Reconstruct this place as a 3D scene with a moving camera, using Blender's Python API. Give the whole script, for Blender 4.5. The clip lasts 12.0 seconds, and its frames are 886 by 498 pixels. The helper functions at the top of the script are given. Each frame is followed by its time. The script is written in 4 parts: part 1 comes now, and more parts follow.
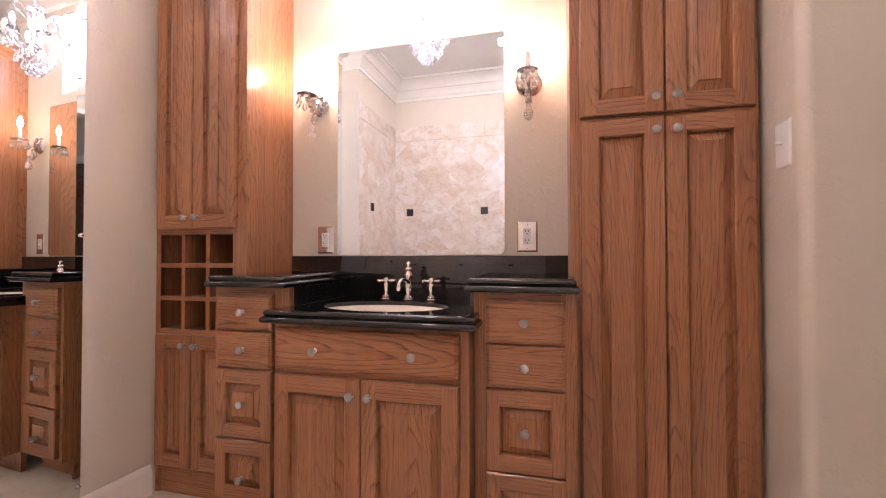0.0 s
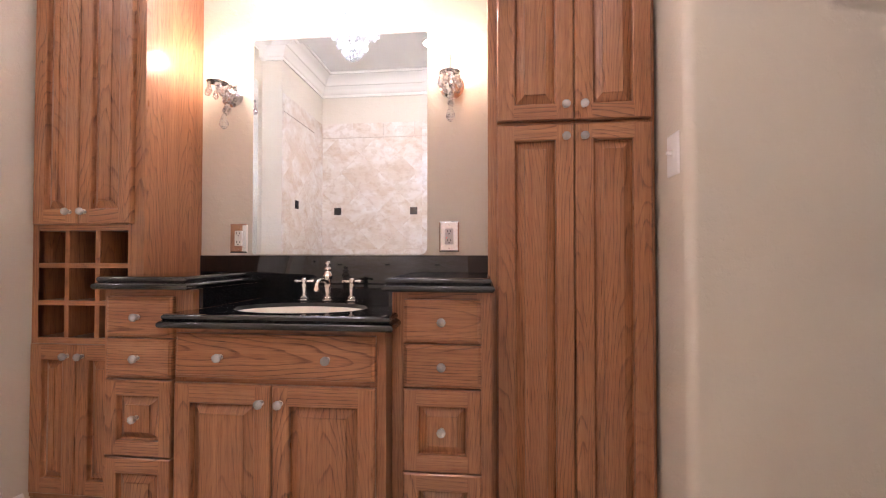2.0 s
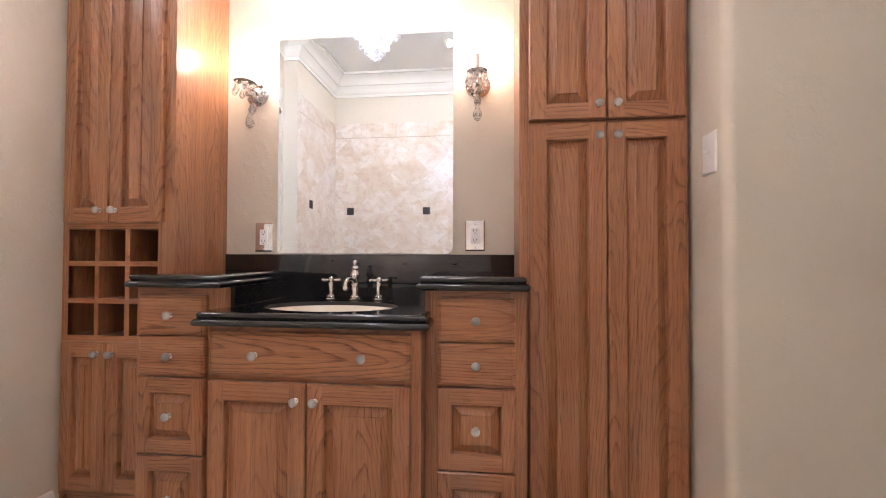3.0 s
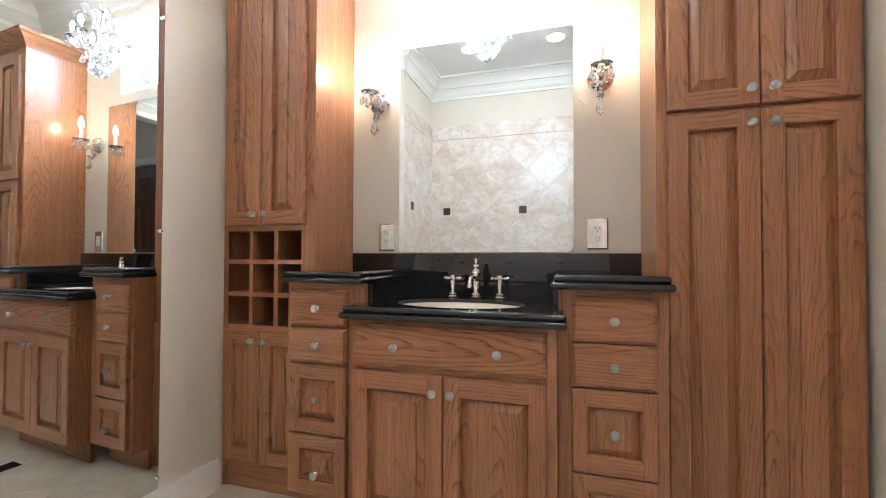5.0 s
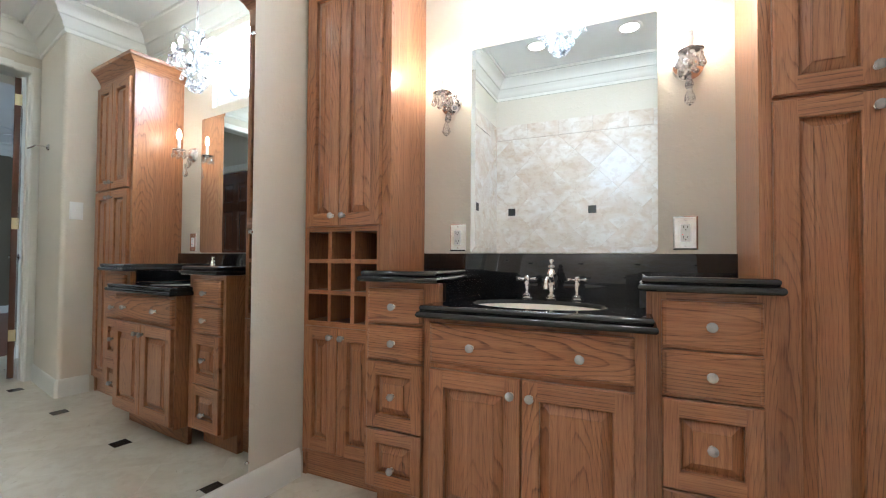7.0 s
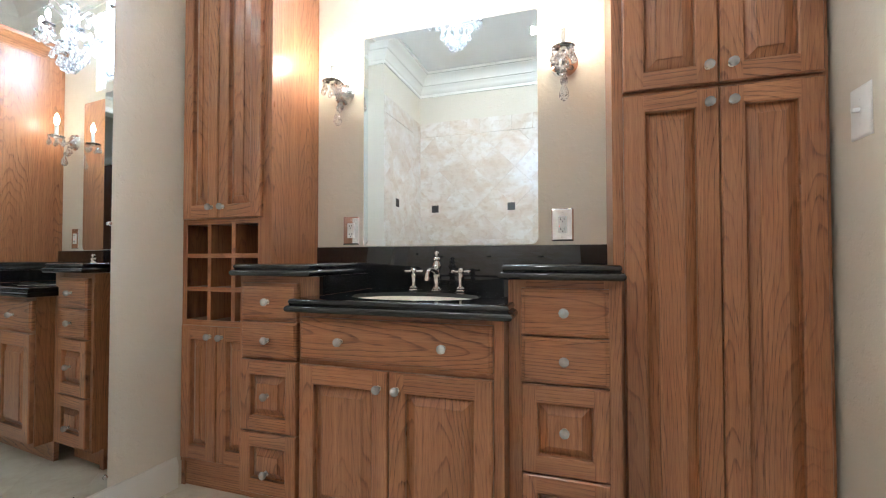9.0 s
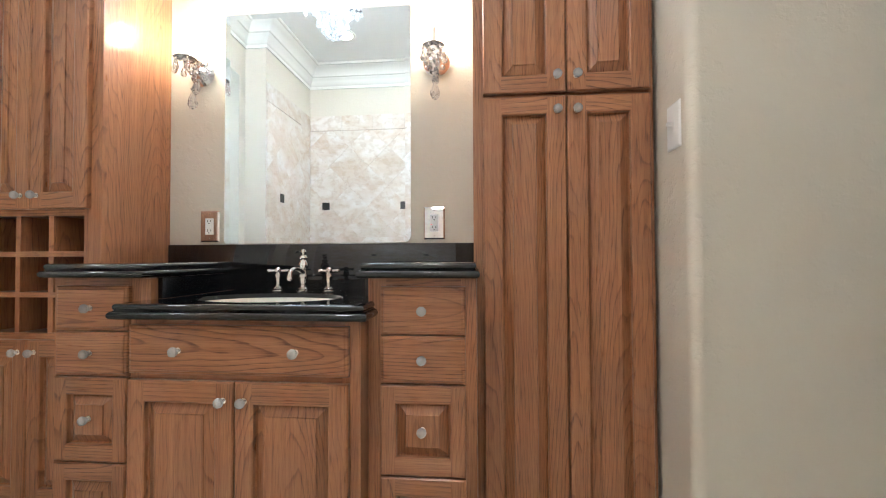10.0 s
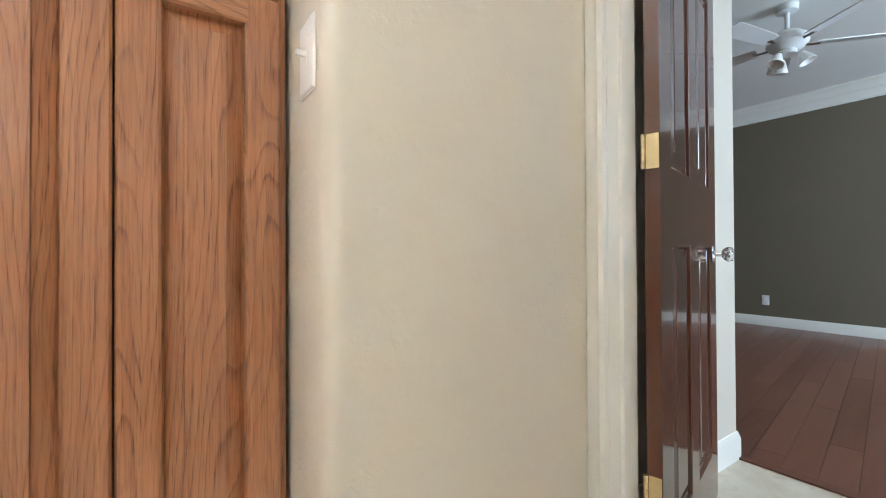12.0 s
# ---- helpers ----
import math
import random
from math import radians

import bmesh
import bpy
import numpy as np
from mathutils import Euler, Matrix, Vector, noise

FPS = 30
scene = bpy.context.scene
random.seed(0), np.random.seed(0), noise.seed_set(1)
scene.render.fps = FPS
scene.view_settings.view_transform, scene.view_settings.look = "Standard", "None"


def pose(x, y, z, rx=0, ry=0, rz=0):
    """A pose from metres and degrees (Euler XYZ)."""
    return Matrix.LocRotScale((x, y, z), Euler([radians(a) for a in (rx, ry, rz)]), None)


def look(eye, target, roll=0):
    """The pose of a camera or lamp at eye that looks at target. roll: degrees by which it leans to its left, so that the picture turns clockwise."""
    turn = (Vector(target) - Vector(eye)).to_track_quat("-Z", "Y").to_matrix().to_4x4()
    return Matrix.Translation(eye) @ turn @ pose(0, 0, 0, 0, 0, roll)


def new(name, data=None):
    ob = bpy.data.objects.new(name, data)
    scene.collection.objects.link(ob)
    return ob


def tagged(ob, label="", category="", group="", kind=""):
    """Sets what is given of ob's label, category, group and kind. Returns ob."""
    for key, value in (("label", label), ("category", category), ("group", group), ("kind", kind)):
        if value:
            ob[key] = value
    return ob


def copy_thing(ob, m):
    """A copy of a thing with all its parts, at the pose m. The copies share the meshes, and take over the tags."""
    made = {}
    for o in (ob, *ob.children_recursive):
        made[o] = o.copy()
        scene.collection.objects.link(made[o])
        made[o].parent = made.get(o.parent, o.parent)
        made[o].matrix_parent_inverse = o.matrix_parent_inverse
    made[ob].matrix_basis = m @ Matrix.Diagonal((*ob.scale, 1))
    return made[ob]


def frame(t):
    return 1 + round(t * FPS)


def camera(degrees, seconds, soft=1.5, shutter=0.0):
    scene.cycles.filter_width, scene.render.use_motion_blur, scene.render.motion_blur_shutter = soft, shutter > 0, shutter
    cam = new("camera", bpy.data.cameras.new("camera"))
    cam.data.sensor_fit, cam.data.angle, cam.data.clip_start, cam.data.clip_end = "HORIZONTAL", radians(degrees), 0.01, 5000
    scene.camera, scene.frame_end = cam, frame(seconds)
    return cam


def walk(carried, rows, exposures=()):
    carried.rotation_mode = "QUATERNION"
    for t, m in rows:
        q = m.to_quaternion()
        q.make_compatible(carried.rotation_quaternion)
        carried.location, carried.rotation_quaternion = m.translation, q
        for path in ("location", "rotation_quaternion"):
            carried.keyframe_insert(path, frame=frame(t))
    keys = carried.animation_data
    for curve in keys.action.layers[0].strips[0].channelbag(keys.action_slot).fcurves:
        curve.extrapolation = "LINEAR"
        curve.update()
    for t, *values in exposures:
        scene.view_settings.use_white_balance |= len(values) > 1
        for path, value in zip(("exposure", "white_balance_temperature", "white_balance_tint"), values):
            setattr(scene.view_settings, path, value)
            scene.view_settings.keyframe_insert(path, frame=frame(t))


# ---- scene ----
EXPOSURES = [(0.0, 0.3, 7000, 38), (2.5, 0.42, 6550, 27), (4.5, 0.39, 6050, 12), (6.5, 0.31, 5750, 6), (8.5, 0.31, 5750, 6), (9.5, 0.37, 5800, 5), (10.0, 0.55, 5800, 6), (10.5, 0.55, 5750, 5), (11.5, 0.85, 5950, 5), (12.0, 1.09, 5900, 5)]
cam = camera(92.63, 12.0, 1.1)
PATH = [
    (0, (0.000, -0.118, 0.997), (-0.508, 1.816, 1.031), -0.10),
    (0.5, (0.041, -0.113, 1.011), (-0.362, 1.845, 1.032), -0.09),
    (1, (0.078, -0.105, 1.005), (-0.219, 1.873, 1.032), -0.07),
    (1.5, (0.078, -0.099, 1.003), (-0.138, 1.889, 1.030), -0.02),
    (2, (0.047, -0.101, 0.994), (-0.157, 1.889, 1.030), 0.02),
    (2.5, (0.001, -0.104, 0.987), (-0.199, 1.886, 1.027), 0.10),
    (4.5, (-0.182, -0.145, 0.992), (-0.632, 1.803, 1.023), 0.27),
    (5, (-0.209, -0.160, 0.984), (-0.787, 1.755, 1.020), 0.17),
    (5.5, (-0.243, -0.174, 0.977), (-0.931, 1.704, 1.021), 0.30),
    (6, (-0.269, -0.181, 0.977), (-1.048, 1.661, 1.023), 0.25),
    (6.5, (-0.282, -0.181, 0.979), (-1.118, 1.636, 1.023), 0.40),
    (8.5, (-0.115, -0.070, 0.954), (-0.917, 1.762, 0.994), -0.05),
    (9, (-0.046, -0.050, 0.948), (-0.658, 1.853, 0.992), -0.08),
    (9.5, (0.014, -0.037, 0.942), (-0.377, 1.924, 0.986), -0.25),
    (10, (0.080, 0.017, 0.942), (-0.107, 2.008, 0.984), -0.22),
    (10.5, (0.163, 0.122, 0.945), (0.248, 2.120, 0.989), -0.17),
    (11, (0.249, 0.226, 0.950), (0.666, 2.181, 0.985), -0.26),
    (11.5, (0.339, 0.352, 0.960), (1.194, 2.160, 0.981), -0.50),
    (12, (0.384, 0.497, 0.968), (1.512, 2.148, 0.985), -0.28),
]
walk(cam, [(t, look(eye, target, roll)) for t, eye, target, roll in PATH], EXPOSURES)

# ---- world and light ----
world = bpy.data.worlds.new("daylight")
scene.world = world
world.use_nodes = True
sky = world.node_tree.nodes.new("ShaderNodeTexSky")
sky.sky_type = "NISHITA"
sky.sun_disc = False
sky.sun_elevation, sky.sun_rotation = radians(40), radians(60)
world.node_tree.links.new(sky.outputs[0], world.node_tree.nodes["Background"].inputs[0])
world.node_tree.nodes["Background"].inputs[1].default_value = 0.12

BULB, CAN, SKY_GLOW = 260.0, 82.0, 34.0


def area(name, m, sx, sy, watts, colour):
    """An area lamp in a window's opening."""
    data = bpy.data.lights.new(name, "AREA")
    data.shape, data.size, data.size_y, data.energy, data.color = "RECTANGLE", sx, sy, watts, colour
    ob = new(name, data)
    ob.matrix_world = m
    return ob


area("window_light", look((-0.57, 1.72, 2.25), (-0.57, 0.4, 1.2)), 0.44, 0.44, 14, (0.70, 0.83, 1.0))
area("bedroom_window_light", look((5.0, -2.42, 1.6), (5.0, 2.0, 1.5)), 2.6, 1.8, 92, (0.74, 0.86, 1.0))


# ---- materials ----
def shader(name, rough=0.5, metal=0.0, colour=(0.5, 0.5, 0.5)):
    m = bpy.data.materials.new(name)
    m.use_nodes = True
    b = m.node_tree.nodes["Principled BSDF"]
    b.inputs["Base Color"].default_value = (*colour, 1)
    b.inputs["Roughness"].default_value, b.inputs["Metallic"].default_value = rough, metal
    return m, m.node_tree, b


def link(nt, a, b):
    nt.links.new(a, b)


def coords(nt, scale, jitter=0.0, rot=(0, 0, 0)):
    """Object coordinates, stretched, and shifted from object to object by chance."""
    tc = nt.nodes.new("ShaderNodeTexCoord")
    mp = nt.nodes.new("ShaderNodeMapping")
    mp.inputs["Scale"].default_value = scale
    mp.inputs["Rotation"].default_value = rot
    if jitter:
        oi = nt.nodes.new("ShaderNodeObjectInfo")
        mul = nt.nodes.new("ShaderNodeVectorMath")
        mul.operation = "SCALE"
        mul.inputs[0].default_value = (jitter, jitter * 0.7, jitter * 1.3)
        link(nt, oi.outputs["Random"], mul.inputs["Scale"])
        add = nt.nodes.new("ShaderNodeVectorMath")
        link(nt, tc.outputs["Object"], add.inputs[0])
        link(nt, mul.outputs[0], add.inputs[1])
        link(nt, add.outputs[0], mp.inputs["Vector"])
    else:
        link(nt, tc.outputs["Object"], mp.inputs["Vector"])
    return mp.outputs[0]


def noise_tex(nt, vec, scale, detail=3.0, rough=0.5, distort=0.0):
    n = nt.nodes.new("ShaderNodeTexNoise")
    n.inputs["Scale"].default_value, n.inputs["Detail"].default_value = scale, detail
    n.inputs["Roughness"].default_value, n.inputs["Distortion"].default_value = rough, distort
    link(nt, vec, n.inputs["Vector"])
    return n.outputs["Fac"]


def ramp(nt, fac, *stops):
    r = nt.nodes.new("ShaderNodeValToRGB")
    e = r.color_ramp.elements
    while len(e) < len(stops):
        e.new(0.5)
    for el, (p, c) in zip(e, stops):
        el.position, el.color = p, (*c, 1) if len(c) == 3 else c
    link(nt, fac, r.inputs[0])
    return r.outputs[0]


def maths(nt, op, a, b=None):
    n = nt.nodes.new("ShaderNodeMath")
    n.operation = op
    for k, v in ((0, a), (1, b)):
        if v is None:
            continue
        if isinstance(v, (int, float)):
            n.inputs[k].default_value = v
        else:
            link(nt, v, n.inputs[k])
    return n.outputs[0]


def mix(nt, fac, a, b, kind="MIX"):
    n = nt.nodes.new("ShaderNodeMix")
    n.data_type, n.blend_type = "RGBA", kind
    for k, v in ((0, fac), (6, a), (7, b)):
        if isinstance(v, (int, float)):
            n.inputs[k].default_value = v
        elif isinstance(v, tuple):
            n.inputs[k].default_value = (*v, 1)
        else:
            link(nt, v, n.inputs[k])
    return n.outputs[2]


def bump(nt, b, height, strength, dist=0.002):
    n = nt.nodes.new("ShaderNodeBump")
    n.inputs["Strength"].default_value, n.inputs["Distance"].default_value = strength, dist
    link(nt, height, n.inputs["Height"])
    link(nt, n.outputs[0], b.inputs["Normal"])


def oak(name, along, deep):
    """Stained red oak, plain-sawn boards glued side by side, open grain, satin varnish; along: the grain's axis, deep: the axis into the board."""
    m, nt, b = shader(name, 0.32)
    across = 3 - along - deep

    def stretched(a, length, jit):
        v = [a] * 3
        v[along], v[deep] = length, a * 0.12
        return coords(nt, tuple(v), jit)

    chance = nt.nodes.new("ShaderNodeObjectInfo").outputs["Random"]
    sep = nt.nodes.new("ShaderNodeSeparateXYZ")
    link(nt, nt.nodes.new("ShaderNodeTexCoord").outputs["Object"], sep.inputs[0])
    seam = maths(nt, "ADD", maths(nt, "DIVIDE", sep.outputs[across], BOARD), maths(nt, "MULTIPLY", chance, 37.0))
    pick = nt.nodes.new("ShaderNodeTexWhiteNoise")
    pick.noise_dimensions = "1D"
    link(nt, maths(nt, "ADD", maths(nt, "FLOOR", seam), maths(nt, "MULTIPLY", chance, 91.7)), pick.inputs["W"])
    pr = nt.nodes.new("ShaderNodeSeparateColor")
    link(nt, pick.outputs["Color"], pr.inputs[0])
    # distance from the heart of the log: cathedral arches where the board is cut near it, straight grain where it is not
    u = maths(nt, "MULTIPLY", maths(nt, "ADD", maths(nt, "SUBTRACT", maths(nt, "FRACT", seam), 0.5), maths(nt, "MULTIPLY", maths(nt, "SUBTRACT", pr.outputs[0], 0.5), 0.9)), BOARD)
    slope = maths(nt, "MULTIPLY", maths(nt, "ADD", sep.outputs[along], maths(nt, "MULTIPLY", pr.outputs[2], 2.0)), 0.05)
    slow = noise_tex(nt, stretched(7.0, 1.5, 7.0), 1.0, 2.0, 0.5)
    wob = noise_tex(nt, stretched(30.0, 4.5, 7.0), 1.0, 3.0, 0.55)
    d = maths(nt, "ADD", maths(nt, "ADD", slope, maths(nt, "MULTIPLY", slow, 0.075)), maths(nt, "MULTIPLY", pr.outputs[1], 0.02))
    r = maths(nt, "SQRT", maths(nt, "ADD", maths(nt, "MULTIPLY", u, u), maths(nt, "MULTIPLY", d, d)))
    r = maths(nt, "ADD", r, maths(nt, "MULTIPLY", wob, 0.0050))
    rings = maths(nt, "FRACT", maths(nt, "DIVIDE", r, 0.0062 if along == 2 else 0.0088))
    pores = noise_tex(nt, stretched(420.0, 16.0, 3.0), 1.0, 2.0, 0.6)
    fine = noise_tex(nt, stretched(170.0, 3.0, 3.0), 1.0, 3.0, 0.65)
    streak = noise_tex(nt, stretched(70.0, 1.2, 3.0), 1.0, 3.0, 0.6)
    patch = noise_tex(nt, stretched(12.0, 2.2, 9.0), 1.0, 2.0)
    late = ramp(nt, rings, (0.0, (0.9, 0.9, 0.9)), (0.05, (0.0, 0.0, 0.0)), (0.60, (0.0, 0.0, 0.0)), (0.82, (0.28, 0.28, 0.28)), (0.93, (0.9, 0.9, 0.9)))
    tick = ramp(nt, pores, (0.36, (1, 1, 1)), (0.50, (0, 0, 0)))
    hair = ramp(nt, fine, (0.36, (1, 1, 1)), (0.56, (0, 0, 0)))
    base = mix(nt, ramp(nt, streak, (0.3, (0, 0, 0)), (0.7, (1, 1, 1))), (0.322, 0.127, 0.052), (0.440, 0.196, 0.086))
    base = mix(nt, maths(nt, "MULTIPLY", pr.outputs[2], 0.35), base, (0.330, 0.132, 0.057))
    dash = maths(nt, "MULTIPLY", late, maths(nt, "ADD", maths(nt, "MULTIPLY", tick, 0.35), 0.75))
    dash = maths(nt, "MULTIPLY", dash, maths(nt, "ADD", maths(nt, "MULTIPLY", ramp(nt, patch, (0.38, (0, 0, 0)), (0.62, (1, 1, 1))), 0.5), 0.2 if along == 2 else 0.42))
    marks = maths(nt, "ADD", dash, maths(nt, "ADD", maths(nt, "MULTIPLY", tick, 0.32), maths(nt, "MULTIPLY", hair, 0.24)))
    n = nt.nodes.new("ShaderNodeClamp")
    link(nt, marks, n.inputs[0])
    link(nt, mix(nt, n.outputs[0], base, (0.120, 0.044, 0.019)), b.inputs["Base Color"])
    link(nt, maths(nt, "ADD", maths(nt, "MULTIPLY", pores, 0.25), 0.2), b.inputs["Roughness"])
    b.inputs["Coat Weight"].default_value, b.inputs["Coat Roughness"].default_value = 0.3, 0.16
    bump(nt, b, mix(nt, 0.5, pores, late), 0.15, 0.0010)
    return m


BOARD = 0.21
OAK_V, OAK_H, OAK_S = oak("oak_upright", 2, 1), oak("oak_across", 0, 1), oak("oak_side", 2, 0)


def paint(name, colour, rough=0.55, relief=0.12, scale=160.0, vary=0.05):
    m, nt, b = shader(name, rough)
    big = noise_tex(nt, coords(nt, (1, 1, 1)), 2.3, 3.0)
    lo = tuple(c * (1 - vary) for c in colour)
    hi = tuple(min(1, c * (1 + vary)) for c in colour)
    link(nt, mix(nt, big, lo, hi), b.inputs["Base Color"])
    peel = noise_tex(nt, coords(nt, (1, 1, 1)), scale, 2.0)
    blobs = ramp(nt, noise_tex(nt, coords(nt, (1, 1, 1)), 30.0, 4.0, 0.6), (0.52, (0, 0, 0)), (0.66, (1, 1, 1)))
    bump(nt, b, mix(nt, 0.6, peel, blobs), relief, 0.0025)
    return m


WALL = paint("beige_wall_paint", (0.665, 0.60, 0.495), 0.5, 0.42)
OLIVE = paint("olive_wall_paint", (0.150, 0.122, 0.082), 0.7, 0.15)
CEIL = paint("ceiling_paint", (0.78, 0.765, 0.72), 0.7, 0.1)
TRIM = paint("white_trim_paint", (0.80, 0.77, 0.70), 0.28, 0.04, 60.0, 0.02)
WHITE_PLASTIC = paint("white_plastic", (0.86, 0.855, 0.83), 0.3, 0.0, 60.0, 0.01)
PORCELAIN = paint("biscuit_porcelain", (0.80, 0.75, 0.66), 0.08, 0.0, 30.0, 0.01)


def granite():
    m, nt, b = shader("black_granite", 0.06)
    speck = noise_tex(nt, coords(nt, (1, 1, 1)), 420.0, 3.0, 0.7)
    cloud = noise_tex(nt, coords(nt, (1, 1, 1)), 22.0, 3.0)
    c = mix(nt, ramp(nt, speck, (0.6, (0, 0, 0)), (0.78, (1, 1, 1))), (0.006, 0.006, 0.007), (0.05, 0.05, 0.055))
    link(nt, mix(nt, maths(nt, "MULTIPLY", cloud, 0.3), c, (0.016, 0.016, 0.018)), b.inputs["Base Color"])
    link(nt, maths(nt, "ADD", maths(nt, "MULTIPLY", cloud, 0.04), 0.015), b.inputs["Roughness"])
    b.inputs["IOR"].default_value, b.inputs["Coat Weight"].default_value, b.inputs["Coat Roughness"].default_value = 1.55, 0.4, 0.015
    return m


GRANITE = granite()


def metal(name, colour, rough):
    m, nt, b = shader(name, rough, 1.0, colour)
    n = noise_tex(nt, coords(nt, (1, 1, 1)), 60.0, 3.0)
    link(nt, maths(nt, "ADD", maths(nt, "MULTIPLY", n, 0.1), rough - 0.04), b.inputs["Roughness"])
    return m


NICKEL = metal("polished_nickel", (0.78, 0.74, 0.69), 0.12)
CHROME = metal("chrome", (0.86, 0.87, 0.88), 0.05)
BRASS = metal("brass", (0.74, 0.60, 0.34), 0.3)
LEAD = metal("lead_came", (0.10, 0.11, 0.12), 0.5)
MIRROR, _, _ = shader("silvered_mirror", 0.005, 1.0, (0.86, 0.915, 0.93))


def glass(name, rough=0.0, tint=(1, 1, 1), ior=1.5):
    m, nt, b = shader(name, rough, 0.0, tint)
    b.inputs["Transmission Weight"].default_value, b.inputs["IOR"].default_value = 1.0, ior
    return m


KNOB_GLASS = glass("moulded_clear_knob", 0.02, (1.0, 1.0, 0.99), 1.52)
KNOB_GLASS.node_tree.nodes["Principled BSDF"].inputs["Transmission Weight"].default_value = 0.68
CRYSTAL = glass("cut_crystal", 0.02, (0.96, 0.97, 0.98), 1.54)
CRYSTAL.node_tree.nodes["Principled BSDF"].inputs["Transmission Weight"].default_value = 0.92
PANE = glass("window_glass", 0.0, (0.96, 0.98, 1.0), 1.02)


def glow(name, colour, power):
    m = bpy.data.materials.new(name)
    m.use_nodes = True
    nt = m.node_tree
    nt.nodes.remove(nt.nodes["Principled BSDF"])
    e = nt.nodes.new("ShaderNodeEmission")
    e.inputs[0].default_value, e.inputs[1].default_value = (*colour, 1), power
    link(nt, e.outputs[0], nt.nodes["Material Output"].inputs[0])
    return m


FLAME = glow("candle_bulb_glow", (1.0, 0.80, 0.58), BULB)
CRYSTAL_FLAME = glow("chandelier_bulb_glow", (1.0, 0.95, 0.90), BULB * 1.3)
CAN_GLOW = glow("recessed_lamp_glow", (1.0, 0.955, 0.90), CAN)
GARDEN_SKY = glow("dim_garden_sky", (0.62, 0.8, 1.0), 2.6)
SKYLIGHT = glow("bright_overcast_sky", (0.82, 0.91, 1.0), SKY_GLOW)


def travertine(name, lo, hi, vein, rough=0.25, jitter=4.0):
    m, nt, b = shader(name, rough)
    v = coords(nt, (1, 1, 1.3), jitter)
    cloud = noise_tex(nt, v, 3.4, 5.0, 0.62, 0.8)
    fine = noise_tex(nt, v, 16.0, 4.0, 0.6, 0.4)
    c = mix(nt, ramp(nt, cloud, (0.35, (0, 0, 0)), (0.65, (1, 1, 1))), lo, hi)
    c = mix(nt, ramp(nt, fine, (0.50, (0, 0, 0)), (0.72, (0.62, 0.62, 0.62))), c, vein)
    oi = nt.nodes.new("ShaderNodeObjectInfo")
    c = mix(nt, maths(nt, "MULTIPLY", oi.outputs["Random"], 0.14), c, vein)
    link(nt, c, b.inputs["Base Color"])
    link(nt, maths(nt, "ADD", maths(nt, "MULTIPLY", fine, 0.25), rough - 0.1), b.inputs["Roughness"])
    bump(nt, b, fine, 0.08, 0.001)
    return m


FLOOR_STONE = travertine("floor_travertine", (0.58, 0.51, 0.40), (0.70, 0.64, 0.53), (0.52, 0.44, 0.33), 0.3)
WALL_STONE = travertine("wall_travertine", (0.66, 0.54, 0.43), (0.84, 0.80, 0.75), (0.44, 0.32, 0.21), 0.22)
GROUT = paint("tile_grout", (0.60, 0.52, 0.42), 0.85, 0.2)
DARK_TILE = paint("dark_bronze_tile", (0.035, 0.03, 0.028), 0.25, 0.2)


def gloss_door():
    m, nt, b = shader("dark_brown_gloss_door", 0.16)
    v = coords(nt, (40, 40, 1.5))
    g = noise_tex(nt, v, 1.0, 3.0)
    link(nt, mix(nt, g, (0.080, 0.028, 0.015), (0.125, 0.046, 0.026)), b.inputs["Base Color"])
    link(nt, maths(nt, "ADD", maths(nt, "MULTIPLY", g, 0.1), 0.1), b.inputs["Roughness"])
    bump(nt, b, g, 0.05, 0.001)
    b.inputs["Coat Weight"].default_value = 0.4
    return m


DOOR_PAINT = gloss_door()


def plank_wood():
    m, nt, b = shader("red_brown_floor_planks", 0.3)
    v = coords(nt, (1.2, 22, 22), 9.0)
    g = noise_tex(nt, v, 1.0, 4.0, 0.6, 0.5)
    oi = nt.nodes.new("ShaderNodeObjectInfo")
    c = mix(nt, g, (0.075, 0.028, 0.018), (0.21, 0.085, 0.052))
    link(nt, mix(nt, maths(nt, "MULTIPLY", oi.outputs["Random"], 0.5), c, (0.26, 0.115, 0.075)), b.inputs["Base Color"])
    bump(nt, b, g, 0.1, 0.001)
    return m


PLANK = plank_wood()
BLACK, _, _ = shader("dark_slot", 0.8, 0, (0.01, 0.01, 0.01))
RED_LED = glow("red_indicator", (1.0, 0.05, 0.03), 3.0)
FAN_WHITE = paint("fan_white", (0.72, 0.72, 0.70), 0.4, 0.02)


# ---- building helpers ----
def mesh_of(name, bm, *mats):
    me = bpy.data.meshes.new(name)
    bmesh.ops.recalc_face_normals(bm, faces=bm.faces)
    bm.to_mesh(me)
    bm.free()
    for m in mats:
        me.materials.append(m)
    return me


def soften(me, angle=35):
    """Smooth shading, broken at sharp edges."""
    me.polygons.foreach_set("use_smooth", [True] * len(me.polygons))
    me.set_sharp_from_angle(angle=radians(angle))
    return me


def part(name, bm, material, parent, label="", smooth=True):
    mats = material if isinstance(material, (list, tuple)) else (material,)
    me = mesh_of(name, bm, *mats)
    if smooth:
        soften(me)
    ob = new(name, me)
    if parent:
        ob.parent = parent
        ob.matrix_parent_inverse = base_of(parent).inverted()
    if label:
        tagged(ob, label)
    return ob


BASES = {}


def base_of(ob):
    return BASES.get(ob.name, Matrix.Identity(4))


